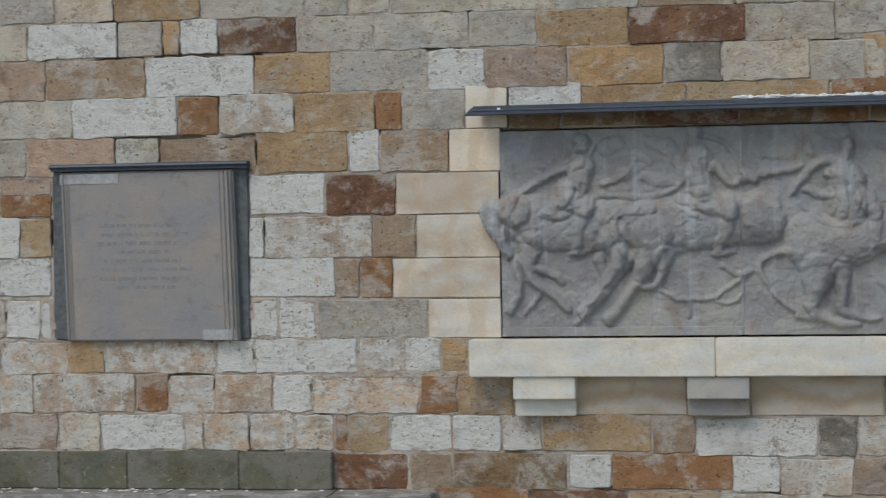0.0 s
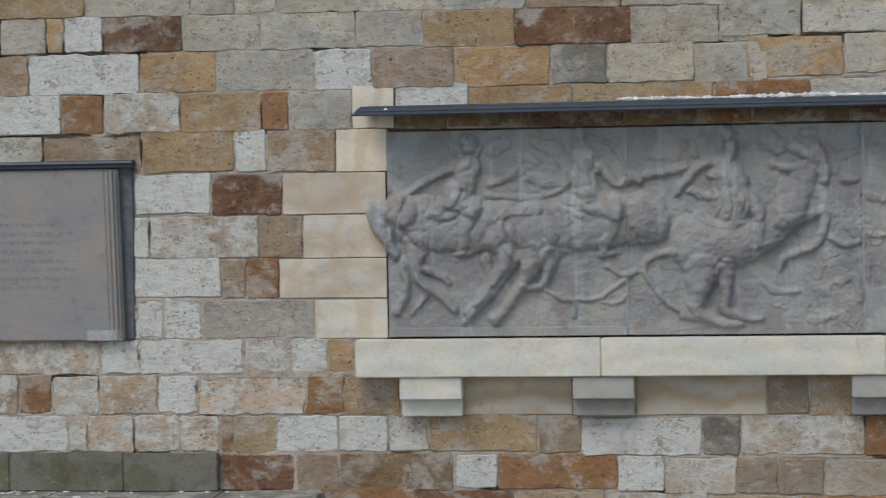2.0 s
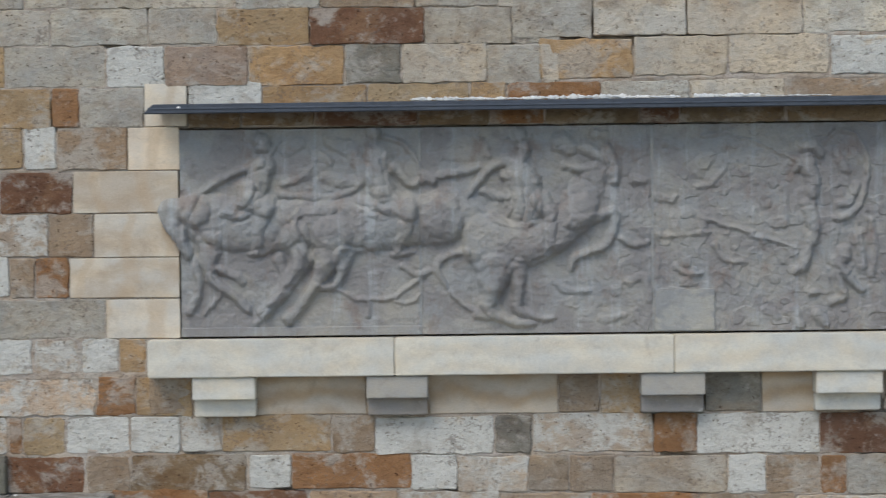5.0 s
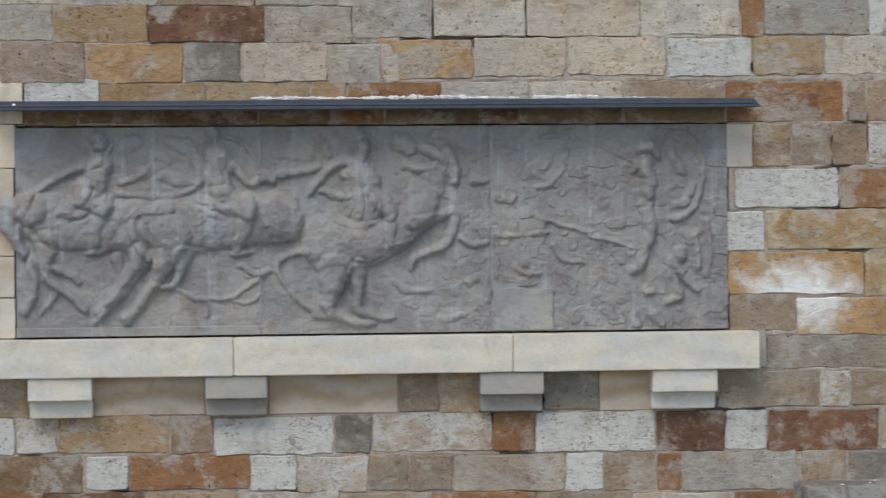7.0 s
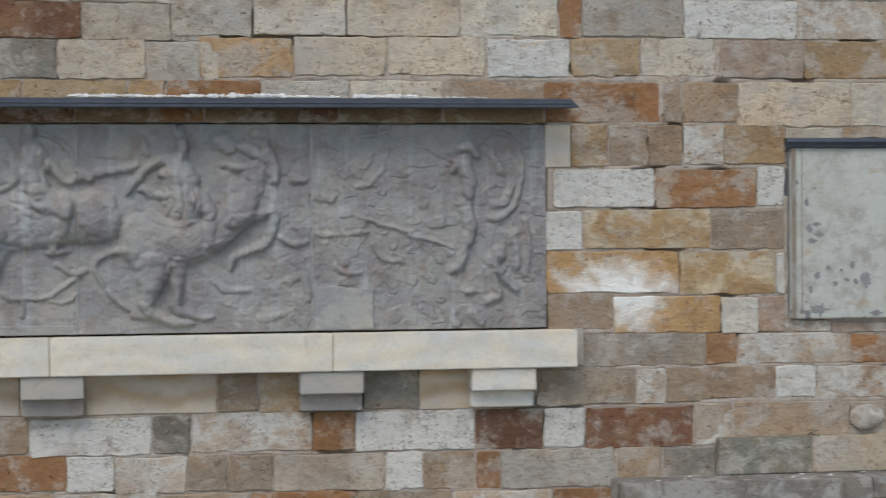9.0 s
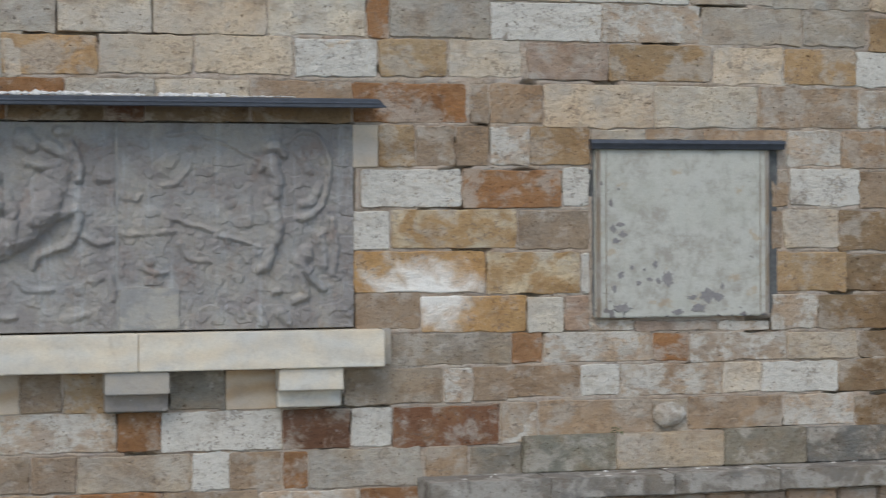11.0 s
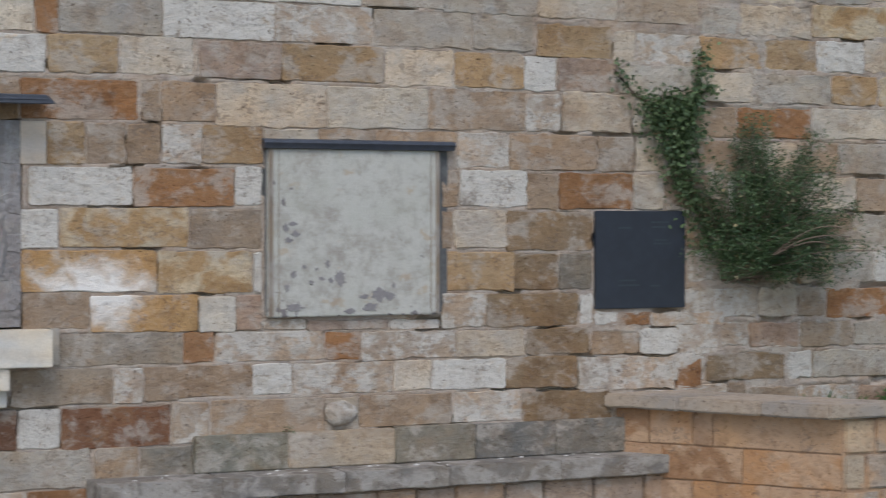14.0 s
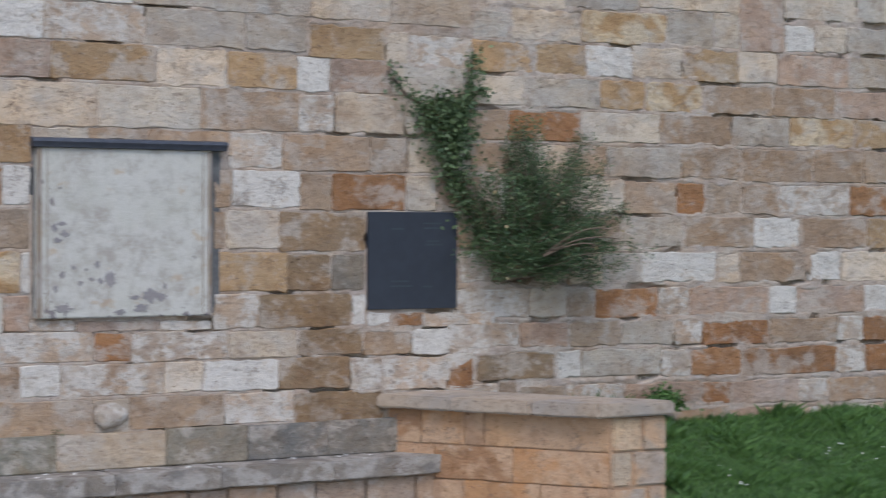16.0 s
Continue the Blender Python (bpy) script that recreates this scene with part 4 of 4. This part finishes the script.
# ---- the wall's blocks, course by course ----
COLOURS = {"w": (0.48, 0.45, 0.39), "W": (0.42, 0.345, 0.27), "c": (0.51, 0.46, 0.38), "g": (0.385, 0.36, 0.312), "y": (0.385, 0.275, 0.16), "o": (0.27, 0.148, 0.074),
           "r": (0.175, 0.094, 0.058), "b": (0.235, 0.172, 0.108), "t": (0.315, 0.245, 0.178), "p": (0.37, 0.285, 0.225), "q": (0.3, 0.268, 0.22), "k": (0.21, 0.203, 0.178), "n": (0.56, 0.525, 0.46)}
MATERIALS = {"w": WHITE, "W": PATCHY, "n": CLEAN, "N": STAINED, "m": BANDED, "Y": OCHRE, "Z": BLEACHED}
rng = random.Random(5)


def stone_mesh(x0, x1, z0, z1, crisp, worn):
    """One block: uneven chipped outline, worn arris, slightly bulging face."""
    w, h = x1 - x0, z1 - z0
    cut = min(0.004 if crisp else rng.uniform(0.004, 0.014 + 0.006 * worn), w * 0.2, h * 0.2)
    wob = 0.001 if crisp else 0.003 + 0.0025 * worn
    ring = []
    for (ax, az), (bx, bz) in zip(((x0, z0), (x1, z0), (x1, z1), (x0, z1)), ((x1, z0), (x1, z1), (x0, z1), (x0, z0))):
        length = math.hypot(bx - ax, bz - az)
        n = 1 if crisp else max(1, min(8, int(length / 0.075)))
        ux, uz = (bx - ax) / length, (bz - az) / length
        stops = [cut] + [cut + (length - 2 * cut) * (i + rng.uniform(-0.3, 0.3)) / (n + 1) for i in range(1, n + 1)] + [length - cut]
        for s in stops:
            off = rng.gauss(0, wob) - (0 if crisp or rng.random() > 0.12 else rng.uniform(0.003, 0.012))
            ring.append((ax + ux * s - uz * off, az + uz * s + ux * off))
    cx, cz = (x0 + x1) / 2, (z0 + z1) / 2
    proud = 0.01 if crisp else rng.uniform(0.007, 0.012)
    tx, tz = (0, 0) if crisp else (rng.gauss(0, 0.003), rng.gauss(0, 0.004))
    edge = 0.003 if crisp else rng.uniform(0.003, 0.007)
    verts, n = [], len(ring)
    for x, z in ring:
        verts.append((x, 0.05, z))
    for x, z in ring:
        verts.append((x, -proud + edge * 0.9 + tx * (x - cx) / w + tz * (z - cz) / h, z))
    for x, z in ring:
        s = edge * rng.uniform(0.6, 1.7) / max(0.05, math.hypot(x - cx, z - cz))
        verts.append((x + (cx - x) * s, -proud + tx * (x - cx) / w + tz * (z - cz) / h - (0 if crisp else abs(rng.gauss(0, 0.0012))), z + (cz - z) * s * 1.2))
    verts.append((cx, -proud - (0 if crisp else rng.uniform(-0.002, 0.003)), cz))
    faces = []
    for i in range(n):
        j = (i + 1) % n
        faces += [(i, j, n + j, n + i), (n + i, n + j, 2 * n + j, 2 * n + i), (2 * n + i, 2 * n + j, 3 * n)]
    me = bpy.data.meshes.new("stone_block")
    me.from_pydata(verts, [], faces)
    for f in me.polygons:
        f.use_smooth = True
    me.set_sharp_from_angle(angle=radians(24))
    return me


def course(low0, high0, low1, high1, text):
    """A run of blocks: heights of its bed and top at both ends, then edge, colour, edge, colour ... edge."""
    word = text.split()
    edges, kinds = [float(v) for v in word[0::2]], word[1::2]
    for a, b, kind in zip(edges, edges[1:], kinds):
        t = ((a + b) / 2 - edges[0]) / (edges[-1] - edges[0])
        z0, z1 = low0 + (low1 - low0) * t, high0 + (high1 - high0) * t
        crisp = kind in "nNm"
        mid = (a + b) / 2
        # old mortar lies wider in the joints towards the shrub and low down on the limewashed part
        worn = max(0.0, min(1.0, (mid - 4.7) / 3.5), 0.6 if mid < -2.0 and z0 < 1.2 else 0.0)
        g = 0.0025 if crisp else rng.uniform(0.003, 0.009) + rng.uniform(0.001, 0.006) * worn
        up = 0 if crisp else rng.gauss(0, 0.004)
        x0, x1, z0, z1 = a + g, b - g, z0 - (0 if crisp else 0.002) + g * 0.5 + up, z1 + (0 if crisp else 0.002) - g * 0.5 + up
        LAID.append((x0, x1, z0, z1, 0.0 if crisp else 0.35 + 0.65 * worn))
        me = stone_mesh(x0, x1, z0, z1, crisp, worn)
        me.materials.append(MATERIALS.get(kind, STONE))
        ob = new("stone_block", me)
        ob.parent = WALLS[0 if mid < -2.0 else 1 if mid < 4.3 else 2]
        base = COLOURS.get(kind, (0.4, 0.35, 0.28))
        v, warm = rng.gauss(1, 0.07), rng.gauss(0, 0.03)
        ob.color = (base[0] * v * (1 + warm), base[1] * v, base[2] * v * (1 - warm), 1)


course(3.104, 3.444, 3.057, 3.318, "-5.64 g -5.16 g -4.77 c -4.37 y -3.78 g -3.07 g -2.78 c -2.51 g -1.99 c -1.45 g -0.91 t -0.31 g 0.21 c 0.61")
course(2.862, 3.092, 2.831, 3.057, "-5.69 c -4.97 w -4.35 g -4.04 y -3.92 w -3.66 r -3.13 g -2.62 c -2.00 g -1.56 y -0.98 r -0.25 g 0.30 g 0.61")
course(2.589, 2.854, 2.577, 2.821, "-5.61 g -5.25 p -4.85 t -4.16 w -3.42 y -2.91 g -2.27 w -1.90 p -1.37 y -0.76 k -0.40 c 0.14 g 0.48 c 0.60")
course(2.337, 2.585, 2.329, 2.582, "-5.78 t -5.33 c -4.67 w -3.95 o -3.66 W -3.16 y -2.62 o -2.44 g -2.03")
course(2.329, 2.607, 2.332, 2.600, "-2.03 n -1.76")
course(2.452, 2.600, 2.452, 2.596, "-1.76 w -1.28")
# brown strip under the hood: darker kinds put the hood's shade into its colour
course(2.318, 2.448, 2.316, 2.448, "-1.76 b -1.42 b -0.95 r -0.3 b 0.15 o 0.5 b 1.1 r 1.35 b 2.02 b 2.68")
course(2.075, 2.334, 2.076, 2.308, "-5.70 c -5.26 g -4.99 p -4.38 c -4.07 t -3.42")
course(2.072, 2.345, 2.053, 2.323, "-3.42 y -2.80 w -2.59 t -2.14 n -1.81")
course(1.967, 2.073, 1.952, 2.057, "-5.62 c -5.18 p -4.82")
course(1.823, 1.967, 1.809, 1.952, "-5.63 t -5.19 o -4.82")
course(1.808, 2.059, 1.783, 2.049, "-3.47 w -2.96 r -2.49 N -1.82")
course(1.546, 1.816, 1.535, 1.802, "-5.63 w -5.05 y -4.82")
course(1.528, 1.790, 1.501, 1.779, "-3.48 w -3.37 W -2.65 t -2.36 N -1.82")
course(1.285, 1.539, 1.276, 1.528, "-5.64 w -4.83")
course(1.262, 1.517, 1.245, 1.498, "-3.48 w -2.90 t -2.74 o -2.52 N -1.82")
course(1.007, 1.262, 1.002, 1.254, "-5.64 W -5.16 w -4.91 w -4.83")
course(1.000, 1.251, 0.989, 1.238, "-3.49 w -3.28 w -3.02 g -2.29 n -1.82")
course(0.780, 0.989, 0.766, 0.990, "-5.65 W -5.20 W -4.72 y -4.47 W -3.71 w -3.45 w -2.76 W -2.46 w -2.21 y -2.04")
course(0.519, 0.774, 0.501, 0.743, "-5.65 W -5.21 W -4.97 W -4.26 o -4.03 W -3.72 W -3.33 w -3.07 W -2.36 o -2.11 y -1.75")
course(0.264, 0.512, 0.266, 0.494, "-5.65 W -5.21 p -4.80 c -4.51 w -3.93 W -3.80 W -3.49 W -3.19 W -2.92 o -2.83 y -2.56 w -2.15 w -1.83")
course(0.017, 0.252, 0.016, 0.250, "-2.95 r -2.43 t -2.15 b -1.41")
course(3.123, 3.385, 3.139, 3.385, "-0.24 c 0.36 g 0.93 c 1.58 g 2.20 c 2.86 g 3.33 c 3.78")
course(2.864, 3.115, 2.867, 3.131, "0.30 g 0.81 c 1.40 c 2.13 c 2.78 o 2.93 g 3.61 g 3.73")
course(2.603, 2.852, 2.613, 2.856, "0.46 y 1.06 c 1.66 c 2.30 w 2.85 y 3.32 c 3.82")
course(2.452, 2.580, 2.452, 2.581, "-1.28 y -0.62 y 0.03 y 0.26 o 0.86 c 1.42 c 2.02 t 2.68")
course(2.319, 2.580, 2.316, 2.581, "2.68 o 3.45")
course(0.504, 0.760, 0.481, 0.733, "-2.02 t -1.75 t -1.34 m -0.65 m -0.25 m 0.56 t 0.83 y 1.09 k 1.49 k 1.85 m 2.18")
course(0.488, 0.722, 0.489, 0.715, "2.18 q 2.61 q 3.28 W 3.48 t 3.72")
course(0.264, 0.494, 0.231, 0.472, "-1.83 W -1.57 y -0.87 t -0.60 w 0.16 k 0.40 W 1.16")
course(0.231, 0.479, 0.207, 0.471, "1.16 o 1.44 w 2.21 r 2.66 w 2.94 r 3.66 W 3.92")
course(0.034, 0.246, -0.050, 0.197, "-1.40 w -1.13 o -0.37 w -0.08 W 0.37 t 0.63 t 0.91 g 1.63 w 1.87 t 2.21 o 2.38 g 3.13")
course(-0.223, 0.035, -0.313, -0.058, "-2.28 o -1.65 r -1.02 t -0.45 W 0.19 t 0.76 o 1.44 t 2.06 W 2.72 o 3.20")
course(3.121, 3.387, 3.133, 3.391, "3.61 c 4.17 w 5.01 g 5.84 c 6.46")
course(2.865, 3.113, 2.856, 3.114, "3.61 w 4.38 W 5.09 g 5.83 g 6.31")
course(2.612, 2.855, 2.590, 2.840, "3.86 p 4.43 y 5.17 c 5.69 y 6.24")
course(2.319, 2.585, 2.323, 2.577, "3.46 t 3.60 t 3.97")
course(2.293, 2.584, 2.302, 2.579, "3.97 c 4.75 c 5.50 t 6.26")
course(2.025, 2.302, 2.048, 2.299, "2.68 n 2.85 y 3.10 t 3.37 t 3.60 W 3.88 y 4.30")
course(2.205, 2.284, 2.213, 2.290, "4.30 c 4.69 t 5.11 t 5.72")
course(2.047, 2.290, 2.032, 2.284, "5.71 W 6.12 t 6.46")
course(1.769, 2.010, 1.765, 2.021, "2.73 w 3.41 o 4.10 w 4.29")
course(1.765, 2.020, 1.763, 2.013, "5.59 t 5.73 w 6.26")
course(1.500, 1.755, 1.486, 1.746, "2.67 w 2.93 Y 3.79 t 4.29")
course(1.480, 1.738, 1.473, 1.737, "5.59 t 5.68 c 6.11")
course(1.226, 1.485, 1.189, 1.464, "2.68 Z 3.57 Y 4.23 w 4.29")
course(1.191, 1.460, 1.178, 1.456, "5.60 y 6.17")
course(0.977, 1.211, 0.933, 1.174, "2.69 t 3.13 Z 3.85 c 4.11 p 4.29")
course(0.935, 1.175, 0.929, 1.170, "5.59 W 5.95")
course(0.940, 1.016, 0.932, 0.993, "4.29 W 4.60 p 5.20 W 5.59")
course(0.742, 0.951, 0.721, 0.907, "2.90 q 3.74 o 3.96 W 4.73 o 5.00 W 5.71 c 6.24")
course(0.510, 0.718, 0.494, 0.706, "3.50 t 4.22 w 4.50 W 5.23 c 5.52 w 6.10")
course(0.248, 0.486, 0.263, 0.470, "3.66 t 3.93 t 4.73 g 4.98 t 5.68 W 6.22")
course(-0.005, 0.209, -0.019, 0.209, "3.15 t 3.45 k 3.82")
course(3.123, 3.423, 3.089, 3.540, "5.60 g 6.35 c 6.98 g 7.69")
course(2.832, 3.067, 2.790, 3.023, "6.33 y 6.94 c 7.13 W 7.70")
course(2.596, 2.843, 2.575, 2.799, "6.23 w 6.49 p 7.00 c 7.64")
course(2.309, 2.572, 2.297, 2.591, "6.24 W 6.53 g 7.11 c 7.26")
course(2.025, 2.278, 2.023, 2.279, "6.11 t 6.82 t 7.13 c 7.41")
course(1.759, 2.010, 1.751, 2.007, "6.24 t 6.51 o 7.11 c 7.37")
course(1.465, 1.731, 1.461, 1.729, "6.09 b 6.78")
course(1.190, 1.441, 1.181, 1.437, "6.15 b 6.50 k 6.78")
course(0.936, 1.165, 0.917, 1.153, "5.93 b 6.67 w 6.79")
course(0.921, 1.019, 0.897, 0.998, "6.79 w 6.99 o 7.26 W 7.89")
course(0.725, 0.913, 0.689, 0.878, "6.25 b 6.76 t 7.17 w 7.49 W 7.84")
course(0.491, 0.714, 0.442, 0.675, "6.09 b 6.66 W 6.92 W 7.47 o 7.70")
course(0.252, 0.471, 0.233, 0.445, "6.21 b 6.94")
course(0.241, 0.453, 0.200, 0.427, "6.94 W 7.89")
course(3.275, 3.485, 3.366, 3.648, "7.72 c 8.50 g 9.19 c 10.19")
course(2.274, 2.511, 2.276, 2.512, "7.26 t 7.61")
course(2.022, 2.262, 2.022, 2.263, "7.36 c 7.65")
course(1.746, 2.006, 1.744, 2.001, "7.36 t 7.90 w 8.30 t 8.54")
course(1.476, 1.726, 1.473, 1.725, "7.55 t 8.15 c 8.54")
course(1.230, 1.459, 1.218, 1.455, "7.56 W 8.25 c 8.54")
course(0.312, 0.478, 0.293, 0.467, "7.46 W 7.91 t 8.08")
course(3.031, 3.231, 3.068, 3.367, "7.67 g 8.00 c 8.65 Y 9.46 g 9.93 c 10.19")
course(3.050, 3.603, 3.072, 3.633, "10.19 p 10.66")
course(3.081, 3.293, 3.098, 3.317, "10.66 w 10.98 c 11.33 g 11.82")
course(3.330, 3.610, 3.365, 3.670, "10.65 c 11.43 c 11.82")
course(2.785, 3.014, 2.811, 3.069, "7.67 y 8.21 y 8.69 w 9.13 c 9.62 y 10.18 c 10.59 p 11.35 g 11.82")
course(2.539, 2.760, 2.544, 2.783, "7.69 c 8.14 g 8.83 y 9.26 Y 9.82 t 10.55 t 11.21 p 11.82")
course(2.282, 2.511, 2.305, 2.544, "7.61 t 7.99 o 8.65 c 9.40 t 10.12 g 10.72 Y 11.42 y 11.82")
course(2.036, 2.253, 2.008, 2.286, "7.65 t 8.01 c 8.52 t 8.89 g 9.60 t 10.22 t 10.97 t 11.52 t 11.83")
course(1.749, 1.999, 1.731, 1.980, "8.54 c 9.06 t 9.56 o 9.85 t 10.22 t 10.61 W 11.37 o 11.83")
course(1.482, 1.719, 1.463, 1.712, "8.54 t 9.03 g 9.63 t 10.35 w 10.84 t 11.56 y 11.83")
course(1.214, 1.447, 1.185, 1.434, "8.54 c 8.85 g 9.22 w 9.97 c 10.20 t 10.92 w 11.28 c 11.83")
course(0.952, 1.173, 0.926, 1.156, "7.50 W 7.79 W 8.17 c 8.53 t 8.78 o 9.39 W 9.69 p 10.50 w 10.80 p 11.54 w 11.84")
course(0.736, 0.919, 0.686, 0.888, "7.46 W 7.84 W 8.09 p 8.55 t 9.03 g 9.55 W 9.83 o 10.52 t 11.25 W 11.53 o 11.84")
course(0.497, 0.696, 0.427, 0.658, "7.42 W 7.72 b 8.43 w 8.66 c 9.42 W 9.72 o 10.23 o 11.23 W 11.56 o 11.84")
course(0.302, 0.438, 0.178, 0.389, "8.08 t 8.53 W 9.07 p 9.83 o 10.12 p 10.83 W 11.13 t 11.84")
course(0.065, 0.239, -0.053, 0.139, "8.73 W 9.49 t 10.11 p 10.76 W 11.84")


def lay_mortar(wall, x0, x1):
    """The wall's core: lime mortar between the blocks, lapping ragged over their edges here, fallen out there."""
    def stops(a, b, fine0, fine1):
        f0, f1 = max(a, fine0), min(b, fine1)
        return np.concatenate([np.linspace(a, f0, 8)[:-1] if f0 > a else [], np.linspace(f0, f1, int((f1 - f0) / 0.0115) + 1), np.linspace(f1, b, 8)[1:] if b > f1 else []])
    xs, zs = stops(x0, x1, -5.9, 12.65), stops(-0.6, 3.9, -0.4, 3.56)
    X, Z = np.meshgrid(xs, zs)
    inside, lap = np.full_like(X, -0.03), np.full_like(X, 0.5)
    for a, b, low, high, wide in LAID:
        i0, i1 = np.searchsorted(xs, (a - 0.03, b + 0.03))
        j0, j1 = np.searchsorted(zs, (low - 0.03, high + 0.03))
        if i1 <= i0 or j1 <= j0:
            continue
        cut = (slice(j0, j1), slice(i0, i1))
        d = np.minimum(np.minimum(X[cut] - a, b - X[cut]), np.minimum(Z[cut] - low, high - Z[cut]))
        nearer = d > inside[cut]
        lap[cut] = np.where(nearer, wide, lap[cut])
        inside[cut] = np.maximum(inside[cut], d)
    rag = fuzz(X, Z, 13, 31) + 0.7 * fuzz(X, Z, 29, 32) + 0.45 * fuzz(X, Z, 61, 33)
    spread = lap * (0.014 + 0.030 * np.clip(fuzz(X, Z, 1.7, 34) + 0.8 * fuzz(X, Z, 4.3, 35), -0.4, 1.2)) + 0.011 * lap * rag
    over = np.clip((spread - inside) / 0.016, 0, 1)
    face = -0.006 - 0.0025 * lap * (1 + 0.6 * rag) - 0.0015 * fuzz(X, Z, 45, 36)
    face = np.where(inside > 0, face - 0.002 * over, face)
    lost = np.clip((fuzz(X, Z * 1.8, 2.3, 37) + 0.5 * fuzz(X, Z * 1.5, 7, 38) - 0.6 + 0.3 * ((X < -2) & (Z > 2.1)) + 0.12 * ((X > 8.5) & (Z > 1.9)) - 0.25 * ((X < -2) & (Z < 1.3))) / 0.2, 0, 1)
    depth = face * over + 0.003 * (1 - over)
    depth = depth + lost * 0.055
    hole = (X > PX0 - 0.01) & (X < PX1 + 0.01) & (Z > 0.96) & (Z < PZ1 + 0.012)
    depth = np.where(hole, 0.25, depth)
    nz, nx = X.shape
    verts = list(zip(X.ravel().tolist(), depth.ravel().tolist(), Z.ravel().tolist()))
    k = (np.arange(nz - 1)[:, None] * nx + np.arange(nx - 1)[None, :]).ravel()
    faces = np.stack([k, k + 1, k + nx + 1, k + nx], 1).tolist()
    smooth, n = len(faces), len(verts)
    verts += [(x0, 0.6, -0.6), (x1, 0.6, -0.6), (x1, 0.6, 3.9), (x0, 0.6, 3.9)]
    low, high = list(range(nx)), [(nz - 1) * nx + i for i in range(nx)]
    faces += [(n, n + 3, n + 2, n + 1), (*low[::-1], n, n + 1), (*high, n + 2, n + 3)]
    faces += [(*[j * nx for j in range(nz)], n + 3, n), (*[j * nx + nx - 1 for j in range(nz - 1, -1, -1)], n + 1, n + 2)]
    wall.data.from_pydata(verts, [], faces)
    wall.data.polygons.foreach_set("use_smooth", [True] * smooth + [False] * (len(faces) - smooth))


for wall, x0, x1 in zip(WALLS, (-14.0, -2.0, 4.3), (-2.0, 4.3, 16.0)):
    lay_mortar(wall, x0, x1)
